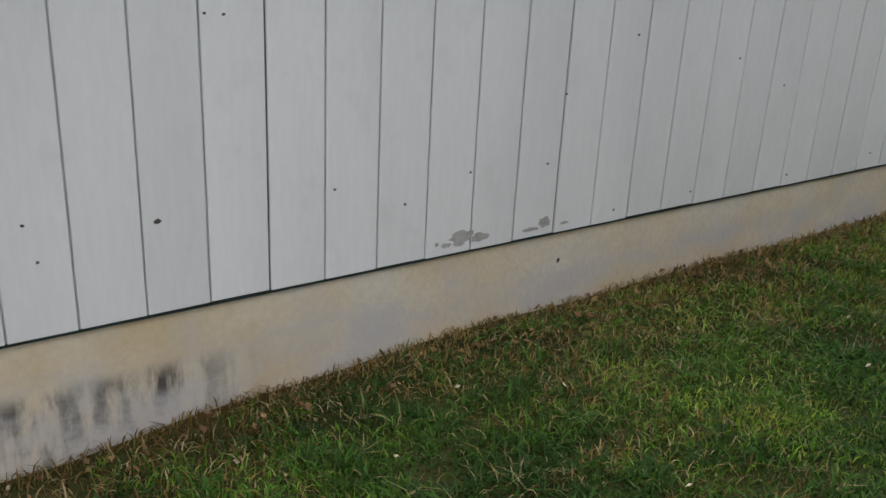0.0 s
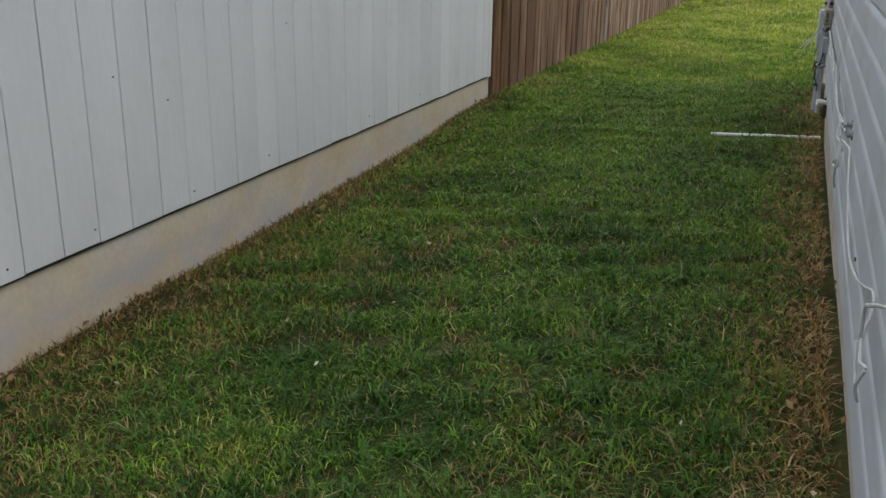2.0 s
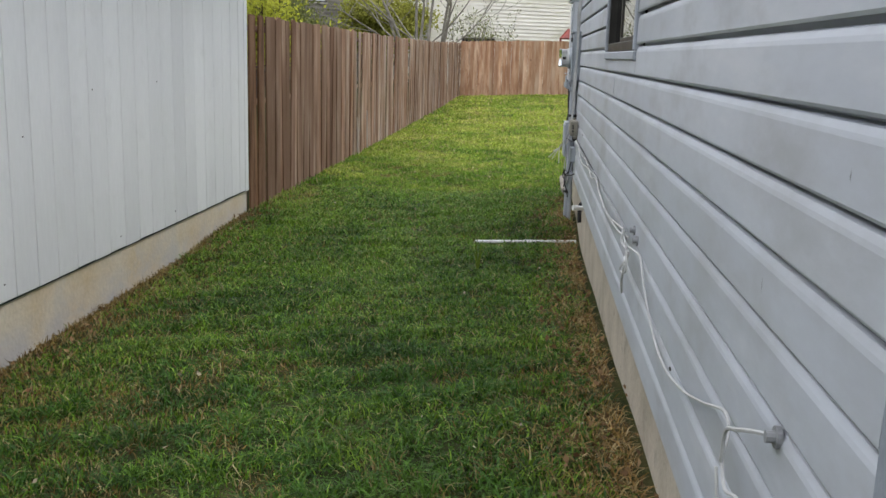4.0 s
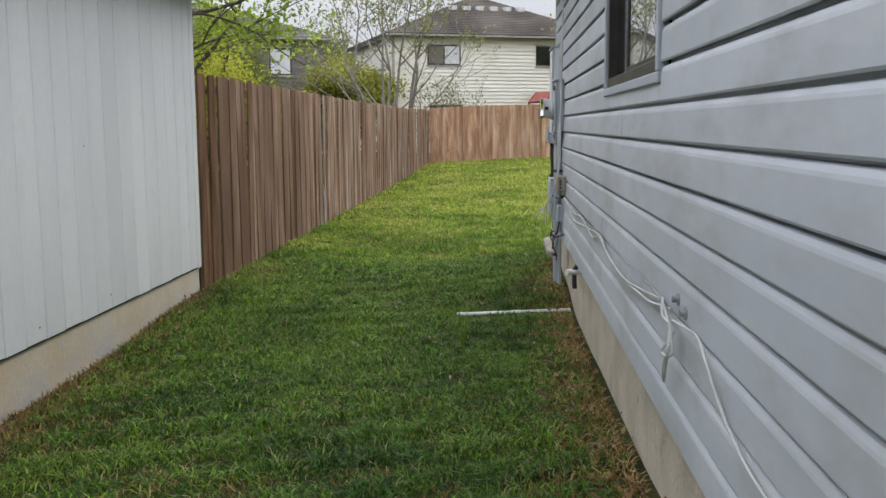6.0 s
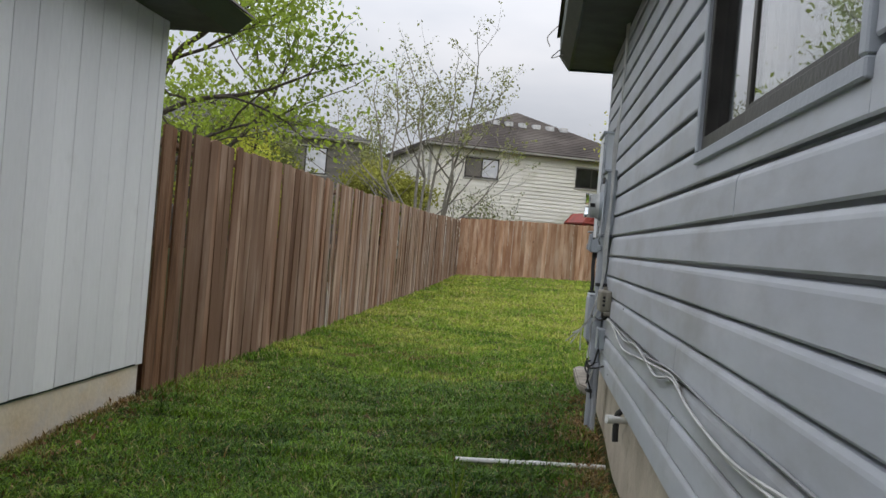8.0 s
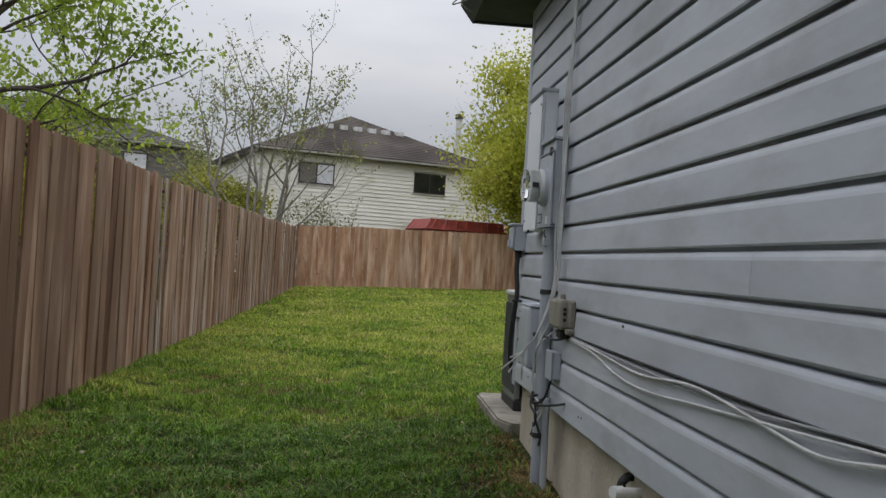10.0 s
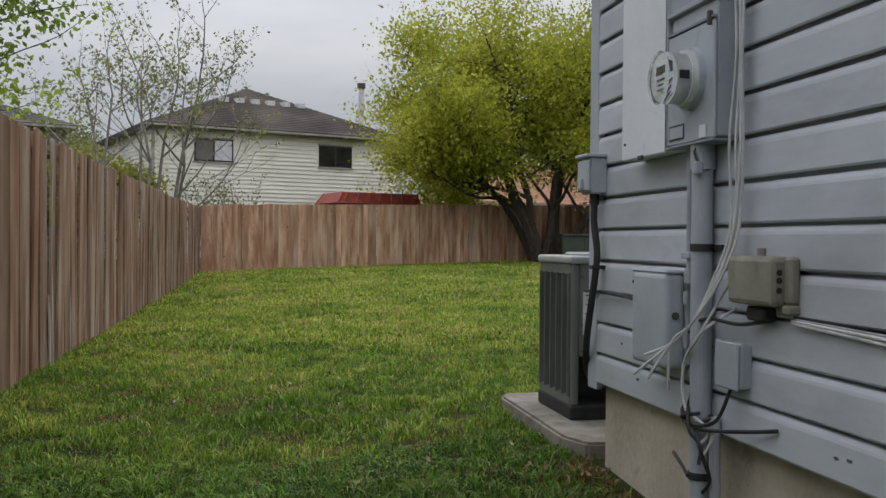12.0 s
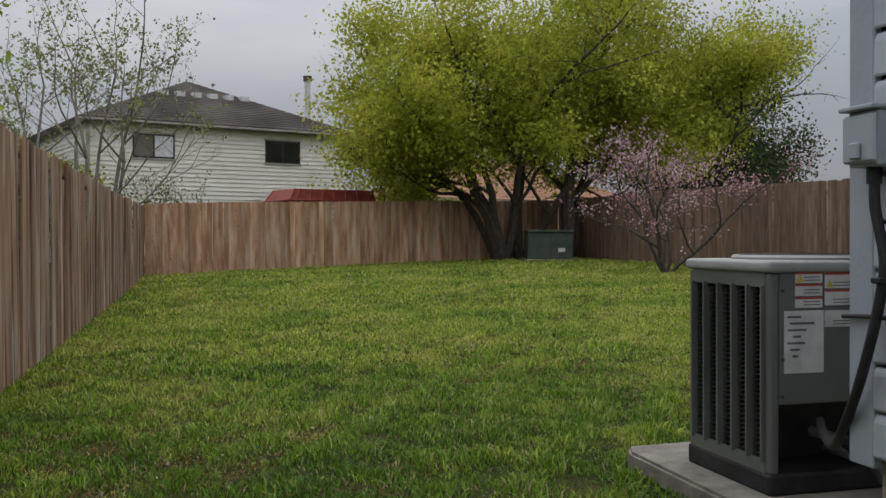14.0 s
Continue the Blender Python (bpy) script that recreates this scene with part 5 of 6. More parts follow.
# ---- trees ----
M_BARK = mat("grey_brown_bark", [(0.045, 0.035, 0.028), (0.10, 0.082, 0.066)], 6, 0.95, bump=0.6, bump_scale=20, stretch=(3, 3, 0.8), fine=0.35)
M_BARK_PALE = mat("pale_bark", [(0.16, 0.147, 0.12), (0.27, 0.25, 0.21)], 5, 0.9, bump=0.4, bump_scale=20, fine=0.25)
M_LEAF_Y = mat("spring_leaf", [(0.26, 0.295, 0.032), (0.40, 0.425, 0.05), (0.52, 0.53, 0.09)], 0.5, 0.6, fine=0.25, rand=0.35, island=True, bump=0, see=0.55, spec=0.25, coords="World")
M_LEAF_G = mat("fresh_green_leaf", [(0.20, 0.29, 0.035), (0.36, 0.46, 0.06)], 0.6, 0.6, fine=0.25, rand=0.35, island=True, bump=0, see=0.4, spec=0.25, coords="World")
M_LEAF_O = mat("olive_leaf", [(0.12, 0.14, 0.04), (0.20, 0.22, 0.07)], 0.8, 0.7, fine=0.25, rand=0.3, island=True, bump=0, see=0.3, spec=0.2, coords="World")
M_LEAF_OLIVE = mat("bright_olive_leaf", [(0.22, 0.23, 0.04), (0.36, 0.36, 0.08)], 0.8, 0.7, fine=0.25, rand=0.35, island=True, bump=0, see=0.4, spec=0.2, coords="World")
M_LEAF_BUD = mat("opening_leaf", [(0.17, 0.19, 0.06), (0.30, 0.32, 0.12)], 0.8, 0.7, fine=0.25, rand=0.35, island=True, bump=0, see=0.35, spec=0.2, coords="World")
M_LEAF_D = mat("dark_leaf", [(0.035, 0.055, 0.02), (0.075, 0.11, 0.035)], 0.6, 0.7, fine=0.25, rand=0.3, island=True, bump=0, see=0.25, spec=0.2, coords="World")
M_BLOSSOM = mat("pink_blossom", [(0.42, 0.19, 0.22), (0.70, 0.50, 0.52)], 1.5, 0.7, fine=0.2, rand=0.35, island=True, bump=0, see=0.35, spec=0.2, coords="World")


def leaf_mesh(name, centers, rng, count, spread, size, material, flat=0.75):
    """Many small pointed leaves round the given places, as one mesh."""
    centers = np.asarray(centers, float)
    n = len(centers) * count
    p = np.repeat(centers, count, 0) + rng.normal(0, 1, (n, 3)) * np.array([spread, spread, spread * flat])
    d = rng.normal(0, 1, (n, 3)) + np.array([0, 0, -0.3])
    d /= np.linalg.norm(d, axis=1)[:, None]
    s = np.cross(d, rng.normal(0, 1, (n, 3)))
    s /= np.linalg.norm(s, axis=1)[:, None] + 1e-9
    k = np.cross(d, s)
    ln = size * rng.uniform(0.6, 1.35, (n, 1))
    v = np.stack([p, p + d * ln * 0.5 + s * ln * 0.3 + k * ln * 0.1, p + d * ln, p + d * ln * 0.5 - s * ln * 0.3 + k * ln * 0.1], 1).reshape(-1, 3)
    me = bpy.data.meshes.new(name)
    me.vertices.add(4 * n)
    me.vertices.foreach_set("co", v.ravel())
    me.loops.add(4 * n)
    me.loops.foreach_set("vertex_index", np.arange(4 * n))
    me.polygons.add(n)
    me.polygons.foreach_set("loop_start", np.arange(n) * 4)
    me.update(calc_edges=True)
    me.materials.append(material)
    return me


def grow(bm, tips, rng, p, d, length, r, depth, kids, wander, lift, ratio, sides=5):
    pts = [Vector(p)]
    d = Vector(d).normalized()
    seg = 4
    for i in range(seg):
        d = (d + Vector(rng.normal(0, wander, 3)) + Vector((0, 0, lift))).normalized()
        pts.append(pts[-1] + d * (length / seg))
    r1 = r * (0.62 if depth else 0.3)
    tube(bm, pts, r, n=sides if depth > 1 else 4, taper=r1)
    if depth <= 1:
        tips.extend([pts[-1][:], pts[-2][:], pts[-3][:]])
    if depth == 0:
        return
    for k in range(kids):
        at = pts[-1] if k == 0 else pts[rng.integers(2, seg + 1)]
        a = rng.uniform(0, 2 * math.pi)
        side = Vector((math.cos(a), math.sin(a), rng.uniform(-0.1, 0.45)))
        nd = (d * (0.9 if k == 0 else 0.45) + side * (0.35 if k == 0 else 0.8)).normalized()
        grow(bm, tips, rng, at, nd, length * ratio * rng.uniform(0.75, 1.15), r1 * (0.95 if k == 0 else 0.7), depth - 1, kids, wander, lift, ratio, sides)


def make_tree(name, stems, label, bark, leaf, seed, depth=4, kids=3, wander=0.12, lift=0.03, ratio=0.72, leaves=8, spread=0.25, size=0.09, category="tree", low=0.0, open_mid=0.0, reach=99.0):
    """stems: (foot x, y, lean direction, first length, radius)."""
    rng = np.random.default_rng(seed)
    x, y = stems[0][0], stems[0][1]
    t = base(name, (x, y, ground_z(x, y)), label, category)
    tips = []
    for sx, sy, d, length, r in stems:
        bm = bmesh.new()
        grow(bm, tips, rng, (sx, sy, ground_z(sx, sy) - 0.1), d, length, r, depth, kids, wander, lift, ratio, 8)
        part("trunk", bm, bark, t)
    # bare wood near the stems, foliage hanging lower at the rim
    tips = [p for p in tips if p[2] > low + open_mid * max(0.0, 1 - math.hypot(p[0] - x, p[1] - y) / 3.2)]
    tips = [p for p in tips if math.hypot(p[0] - x, p[1] - y) < reach + 0.8 * math.sin(1.7 * p[2])]
    if leaves:
        crown = new("crown", leaf_mesh("crown", tips, rng, leaves, spread, size, leaf))
        under(crown, t)
    return t


# the big spring-green trees inside the back corner
make_tree("tree", ((7.3, 24.7, (-0.1, -0.1, 1), 3.0, 0.26), (7.45, 24.8, (-0.45, -0.1, 1), 3.0, 0.15), (7.35, 24.5, (0.1, -0.3, 1.0), 3.4, 0.14), (7.2, 24.9, (-0.25, 0.3, 1.0), 3.2, 0.13)), "tall spreading tree with fresh yellow-green leaves by the fence", M_BARK, M_LEAF_Y, 15, depth=5, kids=3, wander=0.16, lift=0.02, ratio=0.70, leaves=20, spread=0.42, size=0.12, low=2.6, open_mid=2.2, reach=4.9)
make_tree("tree", ((8.0, 25.2, (0.1, 0.1, 1), 3.8, 0.2), (8.1, 25.3, (0.1, -0.4, 1), 3.4, 0.13)), "tall tree with fresh yellow-green leaves by the fence", M_BARK, M_LEAF_Y, 16, depth=5, kids=3, wander=0.16, lift=0.02, ratio=0.74, leaves=20, spread=0.42, size=0.12, low=3.0, open_mid=2.0, reach=5.6)
make_tree("tree", ((9.2, 24.3, (0.2, -0.1, 1), 3.6, 0.23), (9.3, 24.4, (0.6, 0.1, 1), 3.2, 0.14)), "tall tree with fresh green leaves beside a transformer box", M_BARK, M_LEAF_Y, 19, depth=5, kids=3, wander=0.16, lift=0.02, ratio=0.74, leaves=20, spread=0.42, size=0.12, low=3.0, open_mid=2.0, reach=5.6)
make_tree("tree", ((13.6, 26.5, (0.1, 0, 1), 3.4, 0.22), (13.8, 26.6, (0.5, -0.1, 1), 3.0, 0.15), (13.5, 26.4, (-0.4, 0, 1), 3.0, 0.13)), "leafy yellow-green tree beyond the shaded fence", M_BARK, M_LEAF_Y, 12, depth=5, kids=3, wander=0.15, lift=0.02, ratio=0.72, leaves=20, spread=0.42, size=0.12, low=2.4, reach=4.6)
# sparse tree just breaking into leaf, behind the fence corner
make_tree("tree", tuple((-4.75 + 0.1 * k, 26.4 + 0.1 * (k % 3), ((-0.46 + 0.125 * k), 0.1 * ((k * 7) % 3 - 1), 1), 3.3 + 0.25 * (k % 3), 0.075) for k in range(7)), "slender multi-stemmed tree just breaking into leaf", M_BARK_PALE, M_LEAF_BUD, 21, depth=4, kids=3, wander=0.07, lift=0.06, ratio=0.64, leaves=2, spread=0.08, size=0.11, low=4.0)
# leafy tree behind the side fence
make_tree("tree", ((-9.5, 13.5, (0.1, -0.05, 1), 3.4, 0.17), (-9.3, 13.7, (0.3, 0.1, 1), 3.2, 0.11), (-9.6, 13.3, (-0.3, 0.1, 1), 2.9, 0.11)), "leafy tree with fresh green leaves behind the side fence", M_BARK, M_LEAF_G, 33, depth=4, kids=3, wander=0.14, lift=0.02, ratio=0.80, leaves=11, spread=0.24, size=0.13, low=3.0)
make_tree("tree", ((-8.0, 16.8, (0.1, 0, 1), 1.5, 0.10), (-7.7, 17.2, (-0.4, 0, 1), 1.3, 0.08)), "low bushy tree with yellow-green leaves behind the fence", M_BARK, M_LEAF_Y, 34, depth=3, kids=4, wander=0.14, lift=0.02, ratio=0.78, leaves=14, spread=0.26, size=0.12)
# blossoming tree on the lawn
make_tree("tree", ((7.85, 15.65, (-0.2, 0, 1), 1.25, 0.07), (7.87, 15.67, (0.75, -0.3, 0.8), 1.5, 0.045), (7.84, 15.63, (-0.45, 0.2, 1), 1.3, 0.04), (7.86, 15.66, (0.35, 0.1, 1), 1.5, 0.04)), "small tree in pink blossom on the lawn", M_BARK, M_BLOSSOM, 41, depth=4, kids=3, wander=0.14, lift=0.05, ratio=0.74, leaves=3, spread=0.09, size=0.055)
# shrubs
make_tree("shrub", tuple((-3.1 + 0.12 * k, 30.0, (-0.35 + 0.1 * k, 0.05 * (k % 3), 1), 1.7, 0.03) for k in range(8)), "upright twiggy shrub with few leaves behind the fence", M_BARK_PALE, M_LEAF_O, 51, depth=2, kids=3, wander=0.06, lift=0.08, ratio=0.62, leaves=3, spread=0.12, size=0.10, category="shrub")
make_tree("shrub", tuple((4.6 + 0.3 * k, 28.8, (-0.5 + 0.17 * k, 0, 1), 1.5, 0.05) for k in range(6)), "yellow-green shrub behind the back fence", M_BARK, M_LEAF_Y, 52, depth=3, kids=3, wander=0.1, lift=0.03, ratio=0.68, leaves=12, spread=0.25, size=0.12, category="shrub")
make_tree("shrub", tuple((-7.5 + 0.25 * k, 31.2 + 0.3 * (k % 2), (-0.16 + 0.08 * k, 0, 1), 1.9, 0.06) for k in range(5)), "tall olive-green shrub between two houses", M_BARK, M_LEAF_OLIVE, 53, depth=3, kids=4, wander=0.08, lift=0.10, ratio=0.60, leaves=16, spread=0.3, size=0.15, category="shrub")
# darker trees further off
for i, (x, y, h) in enumerate(((17.0, 30.0, 2.6), (20.5, 33.0, 2.9), (-12.0, 30.0, 2.2), (-10.0, 46.0, 2.8))):
    make_tree("tree", ((x, y, (0.1, 0, 1), h, 0.22), (x + 0.3, y, (-0.3, 0.2, 1), h * 0.9, 0.15)), "dark green tree beyond the fences", M_BARK, M_LEAF_D if i < 2 else M_LEAF_O, 70 + i, depth=3, kids=4, wander=0.13, lift=0.03, ratio=0.78, leaves=60, spread=0.5, size=0.15)
# bare vine ends hanging at the eave
for i, c in enumerate(([(-0.40, 0.30, 2.80), (-0.48, 0.22, 2.70), (-0.36, 0.1, 2.72), (-0.20, 0.0, 2.76)], [(-0.42, 0.34, 2.74), (-0.34, 0.2, 2.66), (-0.18, 0.05, 2.70)], [(-0.44, 0.2, 2.95), (-0.52, 0.1, 2.83), (-0.50, 0.0, 2.74)])):
    cable("bare_vine", c, 0.004, M_BARK_PALE, "thin bare vine shoot hanging at the eave", category="vine")

# ---- grass ----
def grass_material(name, dark, mid, light, straw, straw_share):
    m = bpy.data.materials.new(name)
    m.use_nodes = True
    n, l = m.node_tree.nodes, m.node_tree.links
    b = n["Principled BSDF"]
    b.inputs["Roughness"].default_value = 0.55
    b.inputs["Specular IOR Level"].default_value = 0.3
    geo = n.new("ShaderNodeNewGeometry")
    no = n.new("ShaderNodeTexNoise")
    no.inputs["Scale"].default_value, no.inputs["Detail"].default_value = 0.9, 6
    l.new(geo.outputs["Position"], no.inputs["Vector"])
    ramp = n.new("ShaderNodeValToRGB")
    el = ramp.color_ramp.elements
    el[0].position, el[0].color = 0.36, (*dark, 1)
    el[1].position, el[1].color = 0.66, (*light, 1)
    e = el.new(0.5)
    e.color = (*mid, 1)
    l.new(no.outputs["Fac"], ramp.inputs["Fac"])
    r = n.new("ShaderNodeMapRange")
    r.inputs["To Min"].default_value, r.inputs["To Max"].default_value = 0.35, 1.55
    l.new(geo.outputs["Random Per Island"], r.inputs["Value"])
    mul = n.new("ShaderNodeMixRGB")
    mul.blend_type = "MULTIPLY"
    mul.inputs[0].default_value = 1
    l.new(ramp.outputs["Color"], mul.inputs[1])
    l.new(r.outputs["Result"], mul.inputs[2])
    w = n.new("ShaderNodeTexWhiteNoise")
    w.noise_dimensions = "1D"
    l.new(geo.outputs["Random Per Island"], w.inputs["W"])
    th = n.new("ShaderNodeMath")
    th.operation = "LESS_THAN"
    th.inputs[1].default_value = straw_share
    l.new(w.outputs["Value"], th.inputs[0])
    mx = n.new("ShaderNodeMixRGB")
    l.new(th.outputs[0], mx.inputs[0])
    l.new(mul.outputs["Color"], mx.inputs[1])
    mx.inputs[2].default_value = (*straw, 1)
    l.new(mx.outputs["Color"], b.inputs["Base Color"])
    tr = n.new("ShaderNodeBsdfTranslucent")
    l.new(mx.outputs["Color"], tr.inputs["Color"])
    ms = n.new("ShaderNodeMixShader")
    ms.inputs[0].default_value = 0.28
    l.new(b.outputs[0], ms.inputs[1])
    l.new(tr.outputs[0], ms.inputs[2])
    l.new(ms.outputs[0], n["Material Output"].inputs["Surface"])
    return m


# shade of the passage and light of the open yard are in these greens
M_GRASS_SHADE = grass_material("lawn_grass", (0.022, 0.070, 0.006), (0.040, 0.115, 0.010), (0.075, 0.165, 0.017), (0.24, 0.21, 0.085), 0.06)
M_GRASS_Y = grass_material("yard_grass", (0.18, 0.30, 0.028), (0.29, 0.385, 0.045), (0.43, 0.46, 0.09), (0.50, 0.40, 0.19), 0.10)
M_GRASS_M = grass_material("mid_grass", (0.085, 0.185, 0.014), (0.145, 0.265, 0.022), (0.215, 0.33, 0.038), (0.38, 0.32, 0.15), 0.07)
M_DRY = grass_material("dry_grass", (0.13, 0.078, 0.02), (0.21, 0.135, 0.038), (0.27, 0.19, 0.065), (0.36, 0.28, 0.14), 0.2)
M_STRAW = grass_material("straw", (0.20, 0.115, 0.035), (0.30, 0.18, 0.06), (0.38, 0.25, 0.10), (0.48, 0.36, 0.18), 0.25)

# ground height on a grid, for quick look-up
GX, GY = np.linspace(-3.2, 11.0, 143), np.linspace(-11.5, 28.0, 396)
GZ = np.array([[ground_z(x, y) for x in GX] for y in GY])


def heights(x, y):
    fx = np.clip((x - GX[0]) / (GX[1] - GX[0]), 0, len(GX) - 1.001)
    fy = np.clip((y - GY[0]) / (GY[1] - GY[0]), 0, len(GY) - 1.001)
    i, j = fx.astype(int), fy.astype(int)
    a, b = fx - i, fy - j
    return GZ[j, i] * (1 - a) * (1 - b) + GZ[j, i + 1] * a * (1 - b) + GZ[j + 1, i] * (1 - a) * b + GZ[j + 1, i + 1] * a * b


def blades(name, x, y, rng, height, width, material, label, lean=0.55):
    n = len(x)
    z = heights(x, y) - 0.004
    h = np.maximum(height, 0.012) * rng.uniform(0.55, 1.35, n)
    a, t = rng.uniform(0, 2 * np.pi, n), rng.uniform(0.1, 1.0, n) * lean
    w = width * rng.uniform(0.7, 1.3, n) / 2
    f = rng.uniform(0, 2 * np.pi, n)
    dx, dy = np.cos(f) * w, np.sin(f) * w
    lx, ly = np.cos(a) * t * h, np.sin(a) * t * h
    v = np.empty((n, 5, 3))
    v[:, 0] = np.stack([x - dx, y - dy, z], 1)
    v[:, 1] = np.stack([x + dx, y + dy, z], 1)
    v[:, 2] = np.stack([x + dx * 0.8 + lx * 0.4, y + dy * 0.8 + ly * 0.4, z + h * 0.6], 1)
    v[:, 3] = np.stack([x - dx * 0.8 + lx * 0.4, y - dy * 0.8 + ly * 0.4, z + h * 0.6], 1)
    v[:, 4] = np.stack([x + lx * 1.25, y + ly * 1.25, z + h * (1 - 0.25 * t)], 1)
    k = np.arange(n)[:, None] * 5
    loops = np.concatenate([k + np.array([[0, 1, 2, 3]]), k + np.array([[3, 2, 4]])], 1).ravel()
    starts = (np.arange(n)[:, None] * 7 + np.array([[0, 4]])).ravel()
    me = bpy.data.meshes.new(name)
    me.vertices.add(5 * n)
    me.vertices.foreach_set("co", v.ravel())
    me.loops.add(7 * n)
    me.loops.foreach_set("vertex_index", loops)
    me.polygons.add(2 * n)
    me.polygons.foreach_set("loop_start", starts)
    me.update(calc_edges=True)
    me.materials.append(material)
    return tagged(new(name, me), label, "grass", kind="stuff")


def patch_noise(x, y, s, seed):
    """Smooth patches from a few turned sine waves."""
    r = np.random.default_rng(seed)
    out = np.zeros_like(x)
    for _ in range(7):
        a, p, k = r.uniform(0, 2 * np.pi), r.uniform(0, 2 * np.pi), s * r.uniform(0.6, 1.8)
        out += np.sin(k * (x * np.cos(a) + y * np.sin(a)) + p)
    return out / 7


def scatter(rng, x0, x1, y0, y1, density):
    n = int((x1 - x0) * (y1 - y0) * density)
    return rng.uniform(x0, x1, n), rng.uniform(y0, y1, n)


def make_grass():
    rng = np.random.default_rng(3)
    # passage between the buildings
    x, y = scatter(rng, -2.87, 0.04, -10.6, 0.6, 8000)
    edge = np.minimum(x + 2.87, np.where(y < 0.1, 0.02 - x, 9))
    dry = rng.random(len(x)) < np.exp(-(edge / (np.where((x < -1.4) & (y < -4.0), 0.42, 0.20) + 0.20 * patch_noise(x, y, 5.0, 1))) ** 1.2) + np.where(y < -5.0, 0.36, 0.07) * (patch_noise(x, y, 3.2, 2) + 0.7 * patch_noise(x, y, 12.0, 3) > 0.12)
    keep = ~((x > -0.02) & (y < 0.05)) & ~((x > -0.86) & (np.abs(y + 1.75 - 0.108 * (x + 0.4) + 0.02) < 0.05))
    thin = rng.random(len(x)) < 0.55 + 0.6 * edge
    # dark blades give way to lighter ones yardwards, passage shade done by colour
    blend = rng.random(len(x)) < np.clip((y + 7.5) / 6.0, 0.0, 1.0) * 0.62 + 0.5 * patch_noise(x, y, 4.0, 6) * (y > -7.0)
    g = keep & ~dry & blend
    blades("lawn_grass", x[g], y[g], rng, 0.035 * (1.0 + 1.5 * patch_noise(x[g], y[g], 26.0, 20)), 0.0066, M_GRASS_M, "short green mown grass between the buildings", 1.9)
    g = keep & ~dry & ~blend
    blades("lawn_grass", x[g], y[g], rng, 0.035 * (1.0 + 1.5 * patch_noise(x[g], y[g], 26.0, 20)), 0.0066, M_GRASS_SHADE, "short mown grass coloured darker for the shade between the buildings", 2.1)
    g = keep & dry & thin & (rng.random(len(x)) < 0.75)
    blades("dry_grass", x[g], y[g], rng, 0.036, 0.0052, M_DRY, "dry brown grass along the footings", 1.6)
    # a pale patch and longer tufts
    x, y = scatter(rng, -2.8, -0.1, -10.5, 0.5, 2600)
    g = patch_noise(x, y, 3.0, 4) + 0.8 * patch_noise(x, y, 11.0, 5) > 0.1
    blades("grass_tufts", x[g], y[g], rng, 0.04, 0.0054, M_GRASS_M, "paler longer grass tufts in the lawn", 1.2)
    a, r = rng.uniform(0, 2 * np.pi, 1500), np.abs(rng.normal(0, 0.26, 1500))
    blades("grass_tufts", -1.72 + r * np.cos(a), -7.35 + r * np.sin(a) * 1.3, rng, 0.034, 0.0046, M_GRASS_Y, "paler yellow-green patch in the lawn", 0.9)
    # the yard
    def inside(x, y):
        back = 22.15 + (x + 2.86) * 0.3487 - 0.03
        return (y < back) & (x < 9.6) & ~((x > -0.02) & (y < 0.06)) & ~((x > -0.06) & (x < 1.02) & (y > 0.08) & (y < 1.38))
    for x0, x1, y0, y1, dens, h, w in ((-2.85, 2.6, 0.5, 4.5, 5200, 0.034, 0.0065), (-2.85, 6.0, 4.5, 10.0, 2600, 0.034, 0.010), (-2.85, 9.6, 10.0, 17.0, 1100, 0.035, 0.016), (-2.85, 9.6, 17.0, 26.6, 520, 0.038, 0.022), (2.6, 9.6, 0.1, 10.0, 600, 0.036, 0.014)):
        x, y = scatter(rng, x0, x1, y0, y1, dens)
        ok = inside(x, y)
        x, y = x[ok], y[ok]
        p = 0.55 * patch_noise(x, y, 1.6, 8) + 0.6 * patch_noise(x, y, 5.0, 9) + 0.7 * patch_noise(x, y, 13.0, 10) + 0.5 * patch_noise(x, y, 30.0, 11)
        yellow = p + rng.normal(0, 0.2, len(x)) + np.clip((y - 3.5) / 7.0, -0.5, 0.5) > 0.10
        bare = (p < -0.42) & (rng.random(len(x)) < 0.5)
        g = ~yellow & ~bare
        blades("lawn_grass", x[g], y[g], rng, h * (1.0 + 1.4 * patch_noise(x[g], y[g], 15.0, 19)), w, M_GRASS_M, "green mown grass of the back lawn", 1.1)
        g = yellow & ~bare
        blades("lawn_grass", x[g], y[g], rng, h * (1.2 + 1.5 * patch_noise(x[g], y[g], 15.0, 19)), w, M_GRASS_Y, "yellow-green mown grass of the back lawn", 1.0)
        q = patch_noise(x, y, 2.6, 15) + 0.6 * patch_noise(x, y, 9.0, 16) > 0.18
        g = q & (rng.random(len(x)) < 0.5)
        blades("dry_grass", x[g], y[g], rng, h * 0.7, w, M_DRY, "dry tan grass in the back lawn", 1.4)
    # longer grass along the fence foot
    y = rng.uniform(-1.1, 22, 2400)
    x = -2.855 + np.abs(rng.normal(0, 0.05, len(y)))
    blades("fence_grass", x, y, rng, 0.06, 0.006, M_GRASS_M, "longer grass along the foot of the fence", 0.7)
    y = rng.uniform(-10.5, -1.3, 2600)
    x = -2.868 + np.abs(rng.normal(0, 0.04, len(y)))
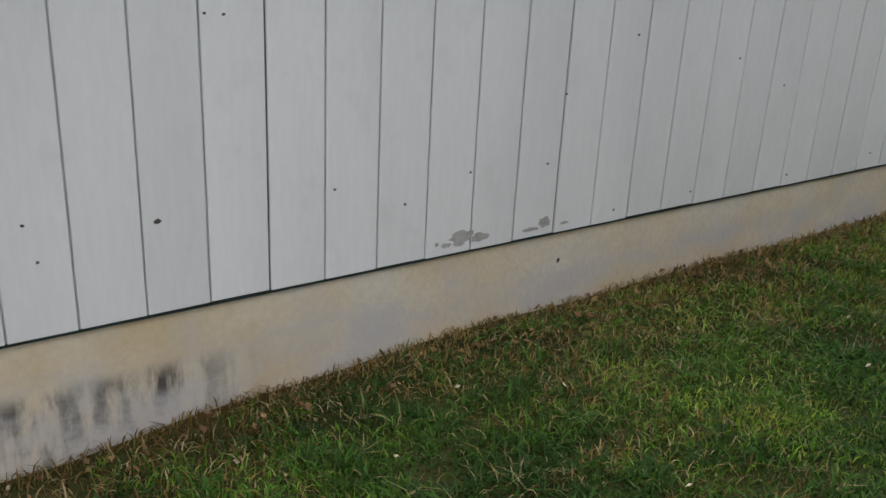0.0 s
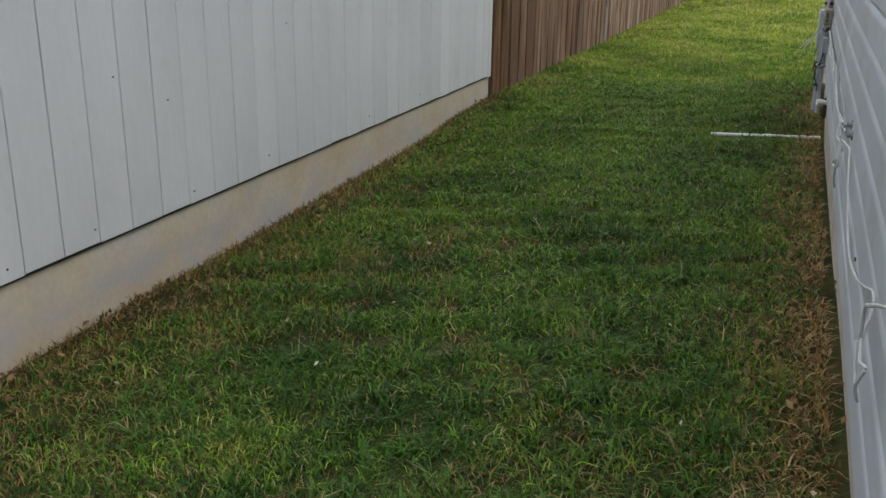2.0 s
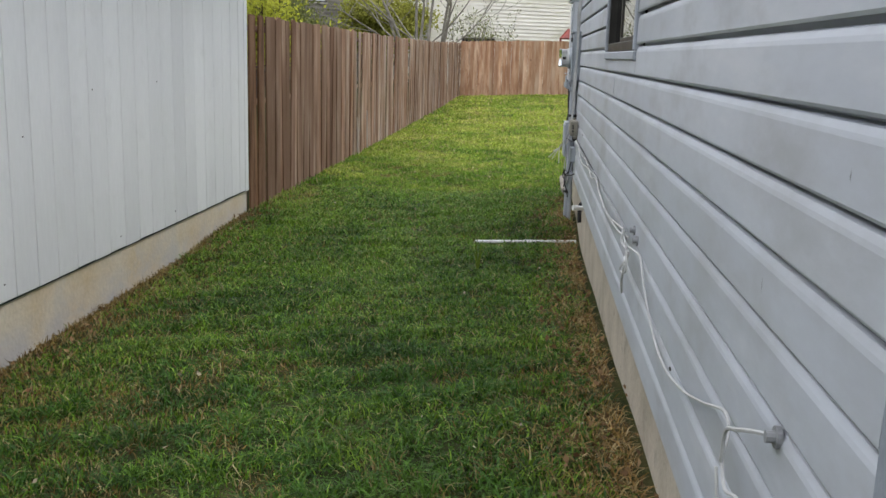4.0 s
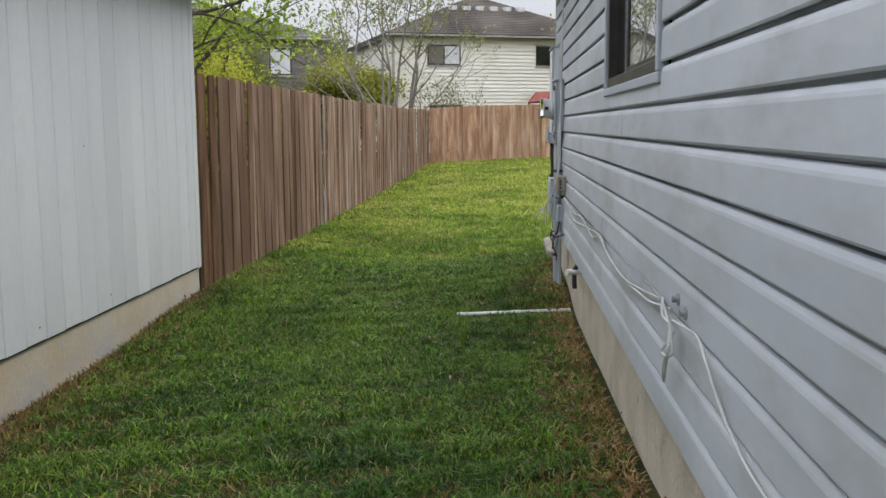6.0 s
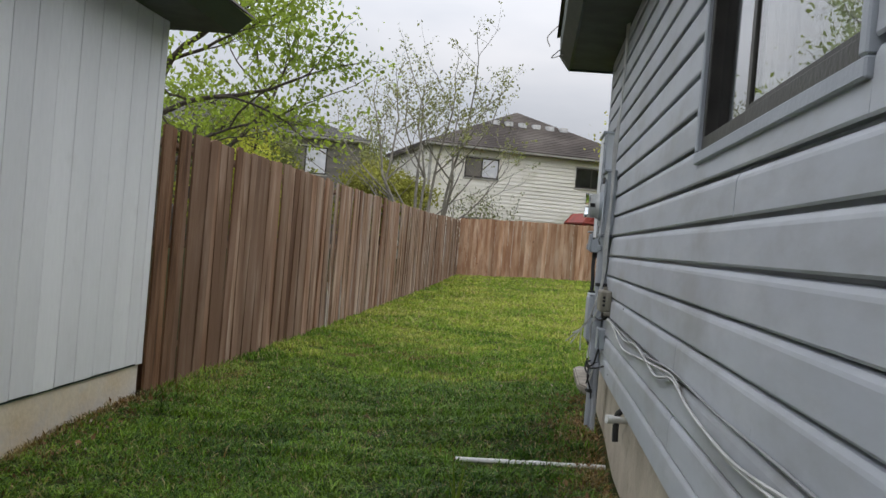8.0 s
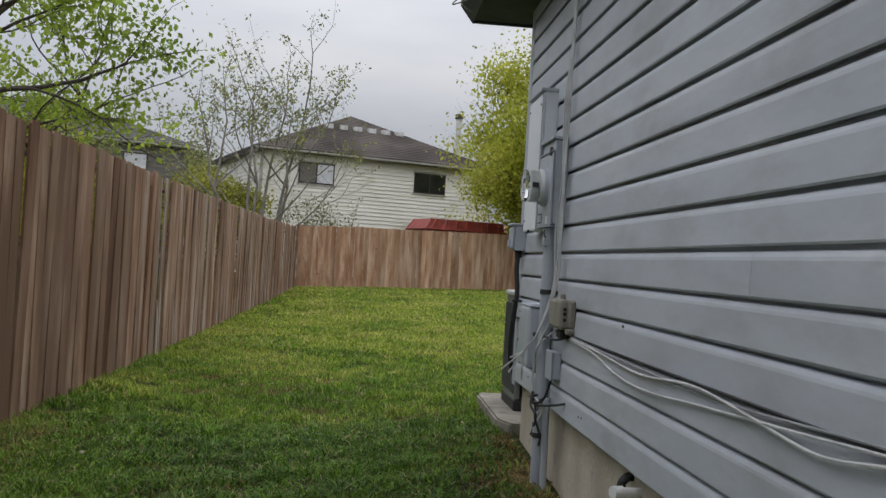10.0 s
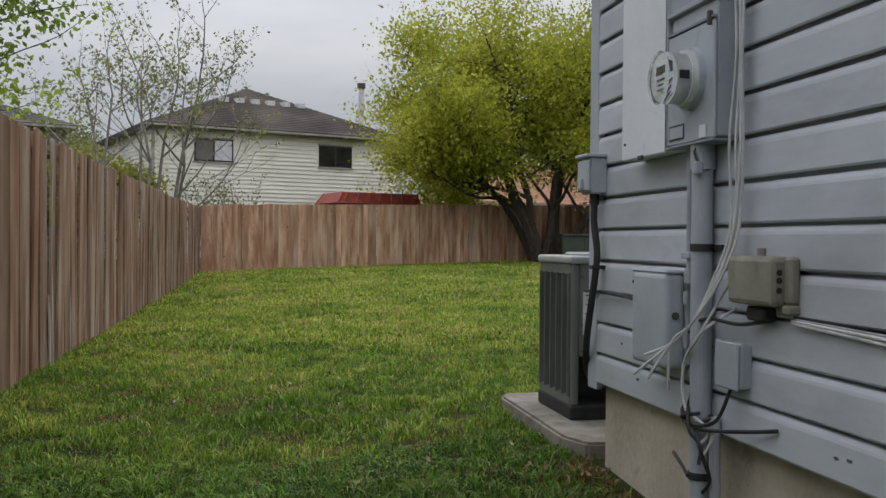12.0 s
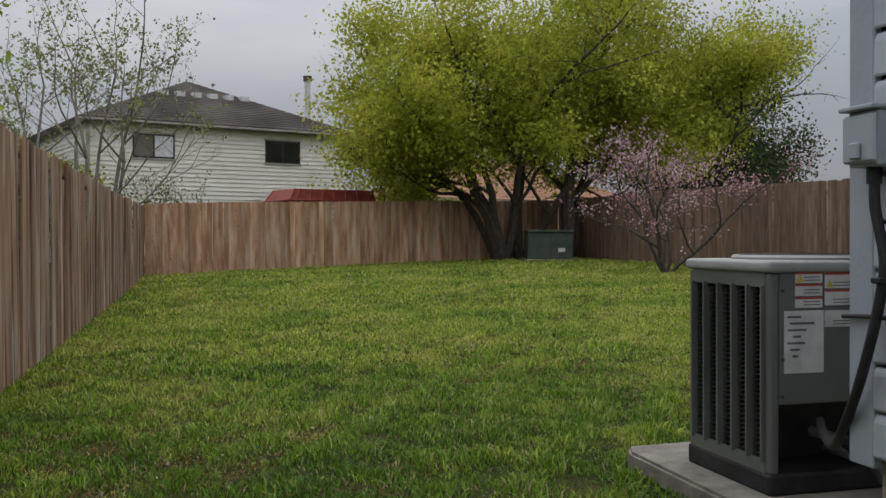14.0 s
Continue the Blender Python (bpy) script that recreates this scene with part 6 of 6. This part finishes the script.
    blades("dry_grass", x, y, rng, 0.05, 0.0052, M_DRY, "ragged brown grass at the concrete footing", 1.5)
    # matted straw along the house footing
    y = rng.uniform(-8.6, -0.6, 5200)
    x = -0.01 - np.abs(rng.normal(0, 0.13, len(y)))
    g = patch_noise(x, y, 6.0, 18) > -0.25
    blades("dry_grass", x[g], y[g], rng, 0.042, 0.006, M_STRAW, "matted tan straw along the house footing", 2.0)
    # fallen leaf bits and straw
    M_LITTER_PALE = mat("pale_litter", [(0.34, 0.28, 0.19), (0.48, 0.42, 0.31)], 9, 0.9, rand=0.3, island=True, bump=0)
    x, y = scatter(rng, -2.8, 0.0, -10.4, 3.0, 3)
    c = np.stack([x, y, heights(x, y) + 0.035], 1)
    me = leaf_mesh("leaf_litter", c, rng, 1, 0.02, 0.024, M_LITTER_PALE, 0.1)
    tagged(new("leaf_litter", me), "small pale dead leaves on the grass", "leaves", kind="stuff")
    rest = np.concatenate([scatter(rng, -2.86, -2.6, -10.4, -1.3, 330), scatter(rng, -0.32, 0.01, -8.3, 0.0, 330)], 1)
    c = np.stack([rest[0], rest[1], heights(rest[0], rest[1]) + 0.022], 1)
    M_LITTER = mat("brown_litter", [(0.12, 0.06, 0.025), (0.24, 0.15, 0.07)], 9, 0.9, rand=0.4, island=True, bump=0)
    me = leaf_mesh("leaf_litter", c, rng, 1, 0.012, 0.03, M_LITTER, 0.25)
    tagged(new("leaf_litter", me), "brown dead leaves along the footings", "leaves", kind="stuff")
    # one pale weed
    t = base("weed", (-0.74, -2.85, ground_z(-0.74, -2.85)), "single pale green weed sticking up from the lawn", "weed")
    for i in range(6):
        a = i * 1.1
        z = ground_z(-0.74, -2.85)
        bm = tube(bmesh.new(), [(-0.74, -2.85, z), (-0.74 + 0.02 * math.cos(a), -2.85 + 0.02 * math.sin(a), z + 0.12), (-0.74 + 0.055 * math.cos(a), -2.85 + 0.055 * math.sin(a), z + 0.20 + 0.03 * (i % 3))], 0.006, n=4, taper=0.001)
        part("leaf_blade", bm, M_GRASS_Y, t)


make_grass()
